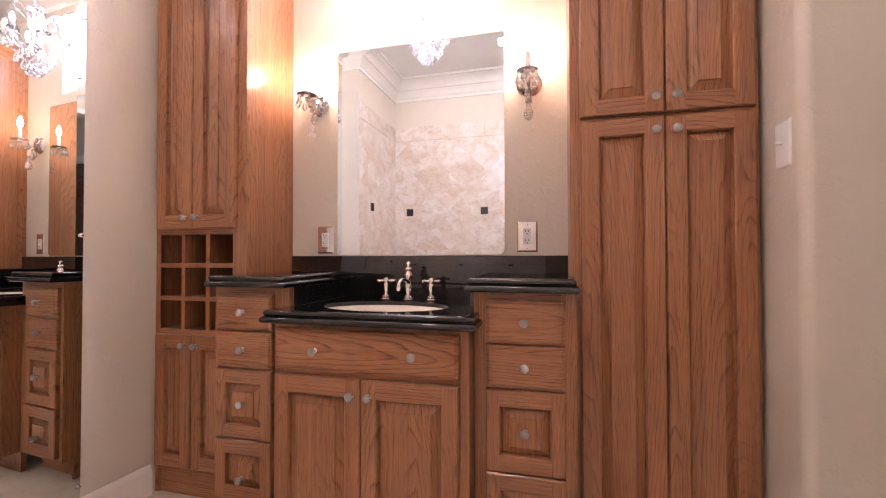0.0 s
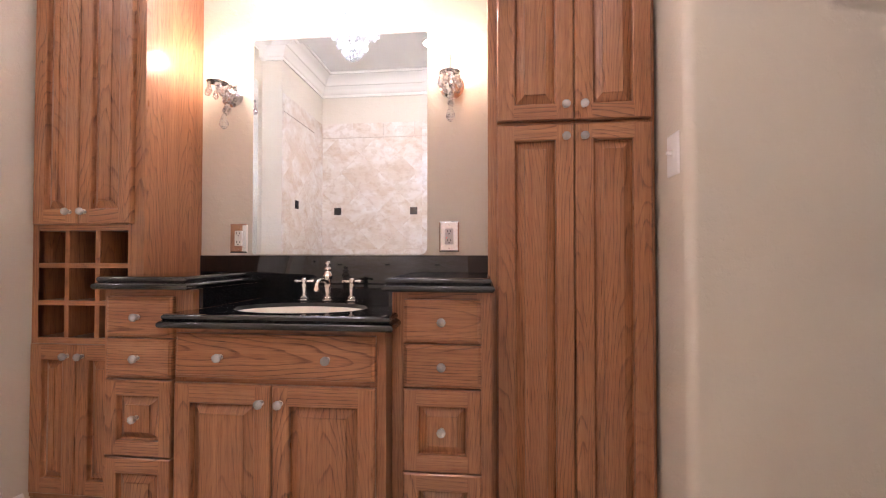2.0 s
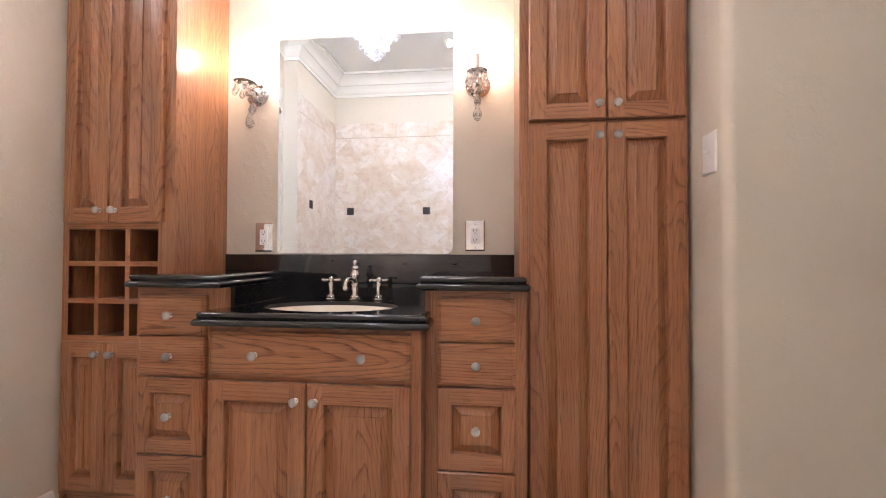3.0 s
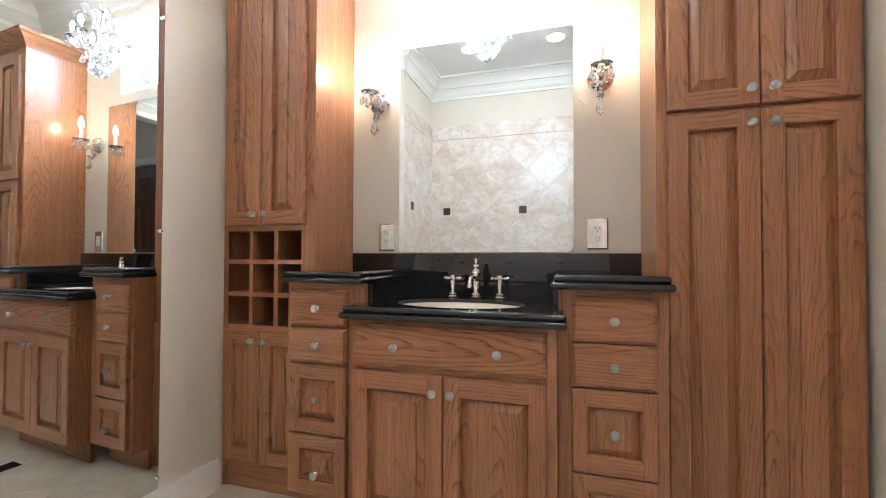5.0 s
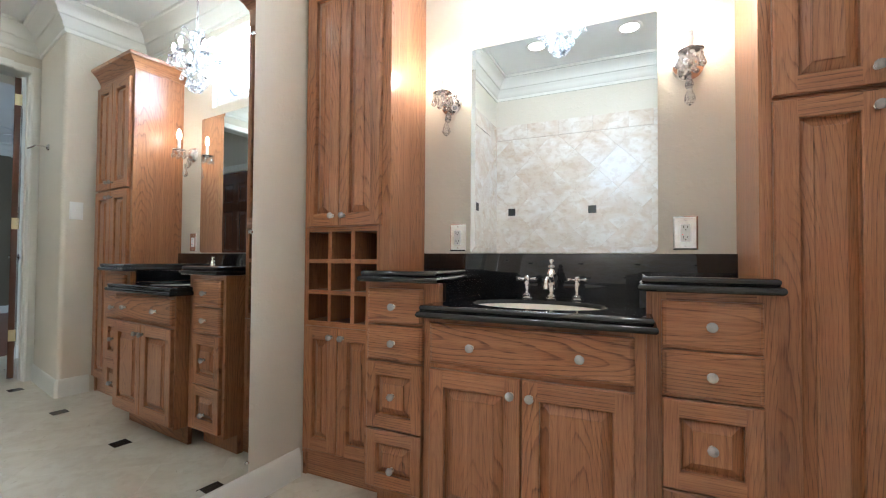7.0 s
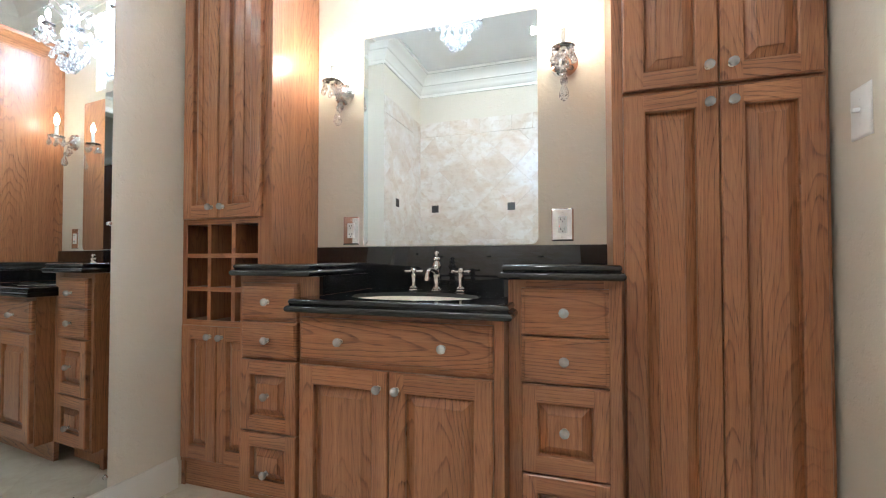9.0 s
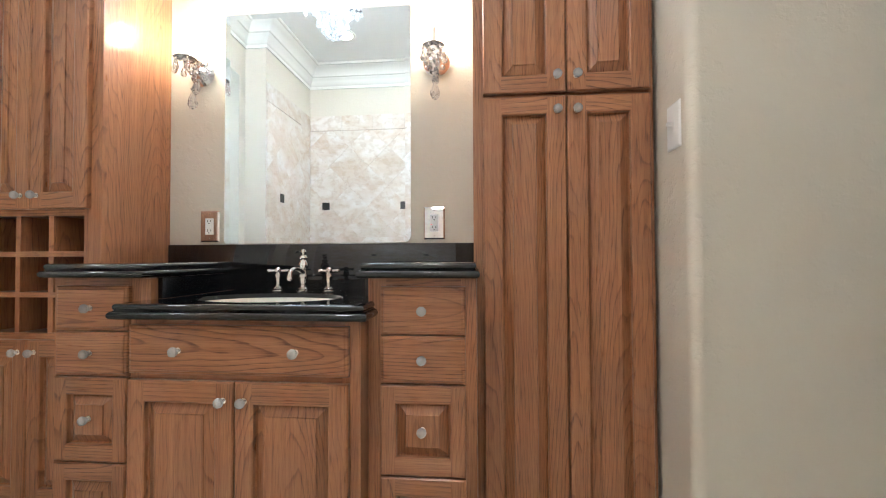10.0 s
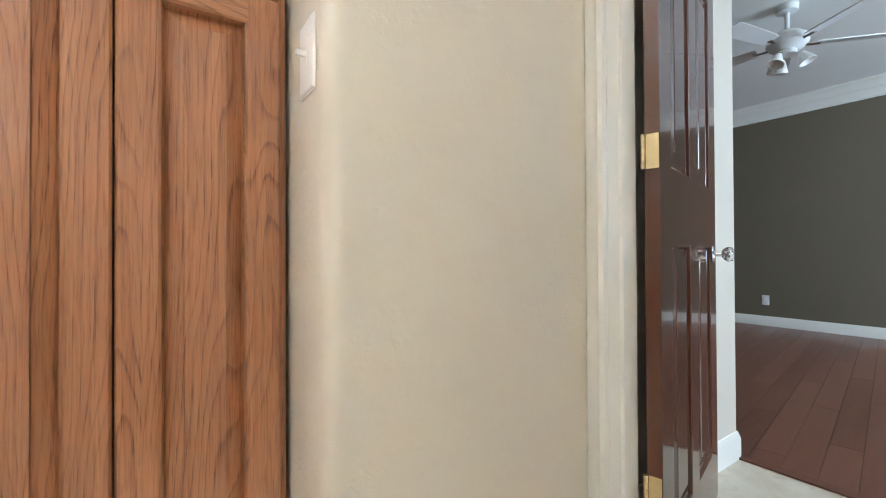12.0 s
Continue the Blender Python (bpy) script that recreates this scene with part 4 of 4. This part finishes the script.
def sconce(x):
    y, z = Y_BACK, 1.70
    s = thing("wall_sconce", (x, y, z), "crystal candle wall sconce on a chrome backplate, lit, beside the mirror", "wall lamp", "sconces beside the mirror")
    bm = bmesh.new()
    turned(bm, [(0.0, 0.0), (0.05, 0.0), (0.052, 0.004), (0.045, 0.009), (0.04, 0.016), (0.026, 0.024), (0.014, 0.032), (0.0, 0.036)], pose(x, y - 0.0005, z, 90), 28)
    part("backplate", bm, CHROME, s)
    for k in range(8):
        a = radians(45 * k)
        bm = bmesh.new()
        turned(bm, [(0.0, 0.0), (0.008, 0.004), (0.011, 0.009), (0.007, 0.014), (0.0, 0.016)], pose(x + 0.036 * math.cos(a), y - 0.014, z + 0.036 * math.sin(a), 90), 8, True)
        part("rosette_crystal", bm, CRYSTAL, s, "", False)
    bm = bmesh.new()
    pts = curve_pts([(x, y - 0.03, z), (x, y - 0.06, z - 0.022), (x, y - 0.085, z - 0.022), (x, y - 0.105, z - 0.004), (x, y - 0.105, z + 0.008)], 6)
    tube(bm, pts, 0.0065, 10)
    part("arm", bm, CRYSTAL, s, "curved glass arm")
    bm = bmesh.new()
    turned(bm, [(0.0, 0.0), (0.012, 0.002), (0.03, 0.010), (0.042, 0.013), (0.043, 0.017), (0.02, 0.018), (0.013, 0.024), (0.0, 0.024)], pose(x, y - 0.105, z), 16, True)
    part("bobeche", bm, CRYSTAL, s, "scalloped crystal drip dish", False)
    bm = bmesh.new()
    turned(bm, [(0.0, 0.018), (0.0095, 0.018), (0.0095, 0.088), (0.007, 0.091), (0.0, 0.091)], pose(x, y - 0.105, z), 16)
    part("candle_sleeve", bm, WHITE_PLASTIC, s)
    bm = bmesh.new()
    turned(bm, [(0.0, 0.091), (0.008, 0.092), (0.012, 0.102), (0.0145, 0.115), (0.0125, 0.129), (0.008, 0.143), (0.003, 0.155), (0.0, 0.159)], pose(x, y - 0.105, z), 12)
    part("bulb", bm, FLAME, s, "glowing candle bulb")
    for k in range(6):
        a = radians(60 * k + 15)
        bm = bmesh.new()
        drop(bm, x + 0.039 * math.cos(a), y - 0.105 + 0.039 * math.sin(a), z + 0.012, 0.85)
        part("crystal_drop", bm, CRYSTAL, s, "", False)
    for dy, dz, sz in ((-0.045, -0.03, 1.1), (-0.062, -0.075, 1.4), (-0.03, -0.03, 0.8)):
        bm = bmesh.new()
        drop(bm, x, y + dy, z + dz, sz)
        part("crystal_drop", bm, CRYSTAL, s, "", False)
    return s


sc = sconce(-0.095)
copy_thing(sc, pose(-1.062, Y_BACK, 1.70))

# ---- chandelier over the sink ----
CX, CY, CZ = -0.605, 1.375, 2.09
ch = thing("chandelier", (CX, CY, H), "small crystal chandelier with scroll arms, lit, on a beaded chain", "chandelier")
bm = bmesh.new()
turned(bm, [(0.0, 0), (0.055, 0), (0.055, -0.006), (0.04, -0.02), (0.012, -0.03), (0.0, -0.03)], pose(CX, CY, H - 0.0005), 20)
part("canopy", bm, CHROME, ch)
bm = bmesh.new()
k = CZ + 0.24
while k < H - 0.03:
    turned(bm, [(0.0, 0), (0.006, 0.004), (0.0075, 0.009), (0.006, 0.014), (0.0, 0.018)], pose(CX, CY, k), 8)
    k += 0.0185
part("chain", bm, CRYSTAL, ch, "chain of clear beads", False)
bm = bmesh.new()
turned(bm, [(0.0, 0.24), (0.008, 0.235), (0.035, 0.225), (0.04, 0.218), (0.012, 0.21), (0.009, 0.18), (0.018, 0.16), (0.02, 0.14), (0.01, 0.12), (0.009, 0.06), (0.022, 0.04), (0.026, 0.02), (0.012, 0.0), (0.0, -0.01)], pose(CX, CY, CZ), 16)
part("stem", bm, CRYSTAL, ch, "turned crystal stem")
for k in range(6):
    a = radians(60 * k + 10)
    ca, sa = math.cos(a), math.sin(a)

    def P(r, z):
        return (CX + r * ca, CY + r * sa, CZ + z)

    bm = bmesh.new()
    tube(bm, curve_pts([P(0.01, 0.03), P(0.05, -0.005), P(0.1, 0.0), P(0.122, 0.04), P(0.12, 0.058)], 5), 0.005, 8)
    arm = part("arm", bm, CRYSTAL, ch)
    bm = bmesh.new()
    tube(bm, curve_pts([P(0.012, 0.1), P(0.04, 0.17), P(0.085, 0.215), P(0.115, 0.195), P(0.105, 0.165), P(0.088, 0.178)], 5), 0.004, 8)
    part("scroll", bm, CRYSTAL, ch, "upturned crystal scroll")
    bm = bmesh.new()
    turned(bm, [(0.0, 0.055), (0.02, 0.06), (0.03, 0.066), (0.031, 0.07), (0.0, 0.071)], pose(CX + 0.12 * ca, CY + 0.12 * sa, CZ), 12, True)
    part("bobeche", bm, CRYSTAL, arm, "", False)
    bm = bmesh.new()
    turned(bm, [(0.0, 0.071), (0.009, 0.071), (0.009, 0.1), (0.0, 0.1)], pose(CX + 0.12 * ca, CY + 0.12 * sa, CZ), 10)
    part("candle_sleeve", bm, WHITE_PLASTIC, arm)
    bm = bmesh.new()
    turned(bm, [(0.0, 0.1), (0.008, 0.104), (0.011, 0.118), (0.008, 0.134), (0.0, 0.148)], pose(CX + 0.12 * ca, CY + 0.12 * sa, CZ), 8)
    part("bulb", bm, CRYSTAL_FLAME, arm, "glowing candle bulb")
    for q in range(4):
        b = radians(90 * q)
        bm = bmesh.new()
        drop(bm, CX + 0.12 * ca + 0.027 * math.cos(b), CY + 0.12 * sa + 0.027 * math.sin(b), CZ + 0.062, 0.75)
        part("crystal_drop", bm, CRYSTAL, arm, "", False)
    for r, z, s in ((0.075, -0.005, 1.0), (0.045, -0.035, 1.1), (0.025, -0.06, 1.1)):
        bm = bmesh.new()
        drop(bm, *P(r, z), s)
        part("crystal_drop", bm, CRYSTAL, ch, "", False)
bm = bmesh.new()
turned(bm, [(0.0, -0.01), (0.012, -0.03), (0.018, -0.05), (0.01, -0.08), (0.0, -0.09)], pose(CX, CY, CZ - 0.03), 8, True)
part("finial", bm, CRYSTAL, ch, "", False)

# ---- recessed ceiling lights ----
# two lights placed from their reflections; the third is added to brighten the corner wall
for x, y in ((-1.02, -0.02), (-0.32, -0.02), (1.0, 0.25)):
    r = thing("recessed_light", (x, y, H), "round recessed ceiling light, lit; the one by the doorway is added fill", "ceiling light", "recessed ceiling lights")
    bm = bmesh.new()
    ring = [(0.067, -0.001), (0.092, -0.001), (0.094, -0.004), (0.09, -0.008), (0.067, -0.009)]
    loft(bm, [[(x + q * math.cos(math.pi * k / 16), y + q * math.sin(math.pi * k / 16), H + z) for q, z in ring] for k in range(32)], False, True)
    part("trim_ring", bm, TRIM, r)
    bm = bmesh.new()
    turned(bm, [(0.0, -0.002), (0.065, -0.002), (0.065, -0.005), (0.04, -0.009), (0.0, -0.01)], pose(x, y, H), 24)
    part("lens", bm, CAN_GLOW, r, "glowing lamp face")


# ---- outlets and switch ----
def plate(bm, w, h, t=0.005):
    rings = [[(-w / 2 + i, -d, -h / 2 + i), (w / 2 - i, -d, -h / 2 + i), (w / 2 - i, -d, h / 2 - i), (-w / 2 + i, -d, h / 2 - i)] for i, d in ((0, 0.0), (0, 0.0018), (0.003, t * 0.8), (0.006, t))]
    loft(bm, rings)


def outlet(x, z, y, mat, label, m=None, group="outlets", lit=False):
    base = m if m is not None else pose(x, y, z)
    o = thing("outlet", base.translation, label, "outlet", group)

    def sub(name, bm, mt, lab="", sm=False):
        bmesh.ops.transform(bm, matrix=base, verts=bm.verts)
        return part(name, bm, mt, o, lab, sm)

    bm = bmesh.new()
    plate(bm, 0.082, 0.126)
    sub("cover_plate", bm, mat)
    bm = bmesh.new()
    box(bm, -0.0165, 0.0165, -0.0085, -0.0048, -0.033, 0.033, 0.001, 1)
    sub("receptacle", bm, WHITE_PLASTIC)
    for zz in (-0.019, 0.019):
        for xx, hh in ((-0.0064, 0.0045), (0.0064, 0.0036)):
            bm = bmesh.new()
            box(bm, xx - 0.0011, xx + 0.0011, -0.0093, -0.0083, zz - hh + 0.003, zz + hh + 0.003)
            sub("slot", bm, BLACK)
        bm = bmesh.new()
        turned(bm, [(0.0, 0.0), (0.0024, 0.0), (0.0024, 0.0008), (0.0, 0.0008)], pose(0, -0.0085, zz - 0.007, 90), 8)
        sub("slot", bm, BLACK)
    for zz, mt in ((-0.0035, WHITE_PLASTIC), (0.0035, WHITE_PLASTIC)):
        bm = bmesh.new()
        box(bm, -0.006, 0.006, -0.0097, -0.0083, zz - 0.0028, zz + 0.0028)
        sub("button", bm, mt)
    if lit:
        bm = bmesh.new()
        turned(bm, [(0.0, 0.0), (0.0016, 0.0), (0.001, 0.001), (0.0, 0.0012)], pose(-0.0105, -0.0085, -0.006, 90), 8)
        sub("indicator", bm, RED_LED, "small red indicator light")
    for zz in (-0.049, 0.049):
        bm = bmesh.new()
        turned(bm, [(0.0, 0.0), (0.0034, 0.0), (0.0026, 0.0012), (0.0, 0.0014)], pose(0, -0.0048, zz, 90), 10)
        sub("screw", bm, NICKEL, "", True)
    return o


outlet(-0.106, 1.077, Y_BACK - 0.0005, CHROME, "white outlet with a red indicator in a polished chrome cover plate", lit=True)
outlet(-1.026, 1.073, Y_BACK - 0.0005, CHROME, "white outlet in a polished chrome cover plate")
sw = thing("light_switch", (X_SW, 1.206, 1.295), "white toggle light switch on the narrow wall by the cabinet", "switch")
mw = pose(X_SW - 0.0005, 1.206, 1.295, 0, 0, -90)
for nm, fn, mt in (("cover_plate", lambda b: plate(b, 0.078, 0.124), WHITE_PLASTIC), ("toggle", lambda b: box(b, -0.0045, 0.0045, -0.021, -0.004, 0.0, 0.01, 0.001, 1), WHITE_PLASTIC), ("toggle_well", lambda b: box(b, -0.006, 0.006, -0.0058, -0.0045, -0.013, 0.013), WHITE_PLASTIC)):
    bm = bmesh.new()
    fn(bm)
    bmesh.ops.transform(bm, matrix=mw, verts=bm.verts)
    part(nm, bm, mt, sw, "", False)
for zz in (-0.03, 0.03):
    bm = bmesh.new()
    turned(bm, [(0.0, 0.0), (0.003, 0.0), (0.002, 0.0012), (0.0, 0.0014)], mw @ pose(0, -0.0048, zz, 90), 10)
    part("screw", bm, WHITE_PLASTIC, sw)

# ---- robe hook on the corner wall ----
HOOK_Y = 1.161
hk = thing("robe_hook", (1.0, HOOK_Y, 1.79), "chrome robe hook high on the corner wall", "hook")
bm = bmesh.new()
turned(bm, [(0.0, 0.0), (0.025, 0.0), (0.026, 0.004), (0.018, 0.01), (0.009, 0.015), (0.0, 0.016)], pose(1.0, HOOK_Y - 0.0005, 1.79, 90), 20)
part("rose", bm, CHROME, hk)
bm = bmesh.new()
tube(bm, curve_pts([(1.0, HOOK_Y - 0.01, 1.79), (1.0, HOOK_Y - 0.06, 1.79), (1.0, HOOK_Y - 0.075, 1.79)], 4), 0.007, 10)
tube(bm, curve_pts([(1.0, HOOK_Y - 0.075, 1.79), (1.08, HOOK_Y - 0.078, 1.785), (1.16, HOOK_Y - 0.075, 1.79)], 4), 0.007, 10)
part("bar", bm, CHROME, hk)

# ---- bedroom ----
fan = thing("ceiling_fan", (4.42, 1.68, BH), "white five-blade ceiling fan with a light kit, at rest", "ceiling fan")
FX, FYY, FZZ = 4.42, 1.68, BH - 0.3
bm = bmesh.new()
turned(bm, [(0.0, BH - 0.0005), (0.075, BH - 0.0005), (0.07, BH - 0.05), (0.016, BH - 0.06), (0.016, FZZ + 0.1), (0.0, FZZ + 0.1)], pose(FX, FYY, 0), 20)
part("downrod", bm, FAN_WHITE, fan)
bm = bmesh.new()
turned(bm, [(0.0, 0.1), (0.08, 0.09), (0.13, 0.05), (0.135, 0.0), (0.1, -0.04), (0.06, -0.05), (0.06, -0.08), (0.0, -0.08)], pose(FX, FYY, FZZ), 24)
part("motor_housing", bm, FAN_WHITE, fan)
for k in range(5):
    m = pose(FX, FYY, FZZ - 0.01, 0, 0, 72 * k + 24)
    bm = bmesh.new()
    box(bm, 0.11, 0.22, -0.02, 0.02, -0.004, 0.004, 0.002, 1)
    bmesh.ops.transform(bm, matrix=m, verts=bm.verts)
    b = part("blade_iron", bm, CHROME, fan)
    bm = bmesh.new()
    pts = [(0.19, -0.055), (0.3, -0.062), (0.62, -0.07), (0.66, -0.055), (0.67, 0.0), (0.66, 0.055), (0.62, 0.07), (0.3, 0.062), (0.19, 0.055)]
    prism(bm, pts, -0.004, 0.004)
    bmesh.ops.transform(bm, matrix=m @ pose(0, 0, 0.006, 12, 0, 0), verts=bm.verts)
    part("blade", bm, FAN_WHITE, fan)
for k in range(3):
    a = radians(120 * k + 40)
    bm = bmesh.new()
    turned(bm, [(0.0, 0.02), (0.02, 0.015), (0.035, -0.02), (0.055, -0.07), (0.058, -0.075), (0.05, -0.075), (0.0, -0.02)], pose(FX + 0.09 * math.cos(a), FYY + 0.09 * math.sin(a), FZZ - 0.1, 25 * math.sin(a), -25 * math.cos(a), 0), 16)
    part("glass_shade", bm, WHITE_PLASTIC, fan)
for y, z in ((3.10, 0.33), (2.68, 0.33)):
    outlet(0, 0, 0, WHITE_PLASTIC, "white outlet low on the olive bedroom wall", pose(BX - 0.0005, y, z, 0, 0, -90), "bedroom outlets")
bm = bmesh.new()
prism(bm, [(X_BED - 0.03, Y_SOUTH + 0.1), (X_BED + 0.025, Y_SOUTH + 0.1), (X_BED + 0.025, Y_HALL), (X_BED - 0.03, Y_HALL)], -0.004, 0.008)
setting("trim_threshold", bm, PLANK, "dark wooden threshold between tile and planks", False)


# ---- floor tiles ----
D = 0.415
tile_mesh = {}


def diamond_mesh(name, d, h, mat, clip=0.0, axis="z"):
    """A bevelled square tile on its point; clip cuts its four tips."""
    g, c = d / 2 - 0.0005, clip
    out = []
    if c:
        for sx, sy in ((1, 0), (0, 1), (-1, 0), (0, -1)):
            out += [(sx * (g - c) + (sy * c), sy * (g - c) - sx * c), (sx * (g - c) - sy * c, sy * (g - c) + sx * c)]
    else:
        out = [(g, 0), (0, g), (-g, 0), (0, -g)]
    bm = bmesh.new()
    rings = []
    for k, z in ((1.0, 0.0), (1.0, h - 0.0004), (1 - 0.0007 / g, h)):
        rings.append([(x * k, y * k, z) if axis == "z" else (x * k, z, y * k) for x, y in out])
    loft(bm, rings)
    return mesh_of(name, bm, mat)


def clip_poly(pts, u0, u1, v0, v1):
    """The part of a flat polygon that lies inside a rectangle."""
    for axis, lim, sign in ((0, u0, 1), (0, u1, -1), (1, v0, 1), (1, v1, -1)):
        out = []
        for k, q in enumerate(pts):
            p = pts[k - 1]
            a, b = sign * (p[axis] - lim), sign * (q[axis] - lim)
            if (a < 0) != (b < 0):
                t = a / (a - b)
                out.append((p[0] + t * (q[0] - p[0]), p[1] + t * (q[1] - p[1])))
            if b >= 0:
                out.append(q)
        pts = out
    return pts


def cut_tile(name, cu, cv, d, h, mat, bounds, axis):
    """A tile on its point at (cu, cv), cut off at the bounds; None if little is left."""
    g = d / 2 - 0.0005
    pts = clip_poly([(cu + g, cv), (cu, cv + g), (cu - g, cv), (cu, cv - g)], *bounds)
    if len(pts) < 3:
        return None
    us, vs = [p[0] for p in pts], [p[1] for p in pts]
    if max(us) - min(us) < 0.02 or max(vs) - min(vs) < 0.02:
        return None
    bm = bmesh.new()
    loft(bm, [[(u - cu, v - cv, z) if axis == "z" else (u - cu, z, v - cv) for u, v in pts] for z in (0.0, h)])
    return mesh_of(name, bm, mat)


floor_ob = bpy.data.objects["floor"]
me = diamond_mesh("tile", D, 0.006, FLOOR_STONE)
X0T, Y0T = -0.59, 1.24
for i in range(-14, 30):
    for j in range(-22, 12):
        x = X0T + i * D / 2
        y = Y0T + j * D / 2
        if (i + j) % 2:
            continue
        bounds = (X_WEST - 0.06, X_BED - 0.032, Y_TILE + 0.001, Y_BACK - 0.001) if x < 1.3 else (X_WEST, X_BED - 0.032, Y_TILE + 0.001, Y_HALL)
        h = D / 2
        if x - h > bounds[0] and x + h < bounds[1] and y - h > bounds[2] and y + h < bounds[3]:
            m = me
        else:
            m = cut_tile("tile", x, y, D, 0.006, FLOOR_STONE, bounds, "z")
        if m is None:
            continue
        ob = new("tile", m)
        ob.parent = floor_ob
        ob.location = (x, y, -0.006)
bm = bmesh.new()
box(bm, -0.04, 0.04, -0.04, 0.04, 0, 0.0065, 0.0008, 1)
acc = mesh_of("accent_tile", bm, DARK_TILE)
for i in range(-1, 4):
    x = X0T + i * 2 * D
    if X_WEST < x < X_BED - 0.1:
        ob = new("accent_tile", acc)
        ob.parent = floor_ob
        ob.location = (x, Y0T - D / 2, -0.005)

# ---- shower tiles on the south and west walls ----
DW, ZROW, ZTOP = 0.3725, 1.43, 2.284
wall_s, wall_w = bpy.data.objects["wall_south"], bpy.data.objects["wall_west"]
mew = diamond_mesh("tile", DW, 0.008, WALL_STONE, 0.0, "y")
bm = bmesh.new()
box(bm, X_SHOWER + 0.002, 2.2, Y_TILE - 0.0005, Y_TILE + 0.003, 0.0, ZTOP)
b1 = part("grout_bed", bm, WALL_STONE, None, "", False)
b1.parent = wall_s
bm = bmesh.new()
box(bm, X_SHOWER - 0.0005, X_SHOWER + 0.003, Y_TILE, Y_SHOWER, 0.0, ZTOP)
b2 = part("grout_bed", bm, WALL_STONE, None, "", False)
b2.parent = wall_w
bm = bmesh.new()
box(bm, -0.035, 0.035, -0.001, 0.0095, -0.035, 0.035, 0.001, 1)
accw = mesh_of("accent_tile", bm, DARK_TILE)


def wall_tiles(parent, m, length, first):
    k = int(length / DW) + 2
    for i in range(-1, 2 * k):
        for j in range(-8, 6):
            u, z = i * DW / 2, ZROW + j * DW / 2
            if (i + j) % 2:
                continue
            h = DW / 2
            inside = u - h > 0 and u + h < length and z + h < ZTOP - 0.145 and z - h > 0
            mt = mew if inside else cut_tile("tile", u, z, DW, 0.008, WALL_STONE, (0.0, length, 0.001, ZTOP - 0.145), "y")
            if mt is None:
                continue
            ob = new("tile", mt)
            ob.parent = parent
            ob.matrix_world = m @ pose(u, 0.003, z)
    for i in range(1, k + 1):
        u = (i - 1) * 2 * DW + first
        if 0 < u < length - 0.1 and abs(u - length) > 0.1:
            ob = new("accent_tile", accw)
            ob.parent = parent
            ob.matrix_world = m @ pose(u, 0.003, ZROW)


wall_tiles(wall_s, pose(X_SHOWER + 0.012, Y_TILE, 0), 3.72, 0.153)
wall_tiles(wall_w, pose(X_SHOWER, Y_SHOWER, 0, 0, 0, -90), Y_SHOWER - Y_TILE - 0.012, 0.245)
bm = bmesh.new()
box(bm, -0.1494, 0.1494, 0, 0.0085, -0.0705, 0.07, 0.0008, 1)
bord = mesh_of("border_tile", bm, WALL_STONE)
for i in range(12):
    ob = new("border_tile", bord)
    ob.parent = wall_s
    ob.location = (X_SHOWER + 0.165 + i * 0.3, Y_TILE + 0.003, ZTOP - 0.07)
for i in range(2):
    ob = new("border_tile", bord)
    ob.parent = wall_w
    ob.matrix_world = pose(X_SHOWER + 0.003, 0.06 - i * 0.3, ZTOP - 0.07, 0, 0, -90)

# ---- bedroom planks ----
bm = bmesh.new()
box(bm, -0.8, 0.8, -0.0615, 0.0615, 0, 0.012, 0.0015, 1)
pl = mesh_of("plank", bm, PLANK)
fb = bpy.data.objects["floor_bedroom"]
LAY = radians(9.0)
cl, sl = math.cos(LAY), math.sin(LAY)
room = (X_BED + 0.026, BX - 0.002, BY0 + 0.002, BY1 - 0.002)
for j in range(-36, 34):
    for i in range(-1, 5):
        a, b = i * 1.602 + ((j * 7) % 5) * 0.32, j * 0.125
        cx, cy = X_BED + cl * a - sl * b, 1.4 + sl * a + cl * b
        quad = [(cx + cl * u - sl * v, cy + sl * u + cl * v) for u, v in ((-0.8, -0.0615), (0.8, -0.0615), (0.8, 0.0615), (-0.8, 0.0615))]
        cut = clip_poly(quad, *room)
        if len(cut) < 3 or max(p[0] for p in cut) - min(p[0] for p in cut) < 0.02:
            continue
        if len(cut) == 4 and all(abs(p[0] - q[0]) + abs(p[1] - q[1]) < 1e-6 for p, q in zip(sorted(cut), sorted(quad))):
            ob = new("plank", pl)
            ob.matrix_world = pose(cx, cy, -0.012, 0, 0, 9.0)
        else:
            bm = bmesh.new()
            prism(bm, [(x - cx, y - cy) for x, y in cut], 0.0, 0.012)
            ob = new("plank", mesh_of("plank", bm, PLANK))
            ob.location = (cx, cy, -0.012)
        ob.parent = fb
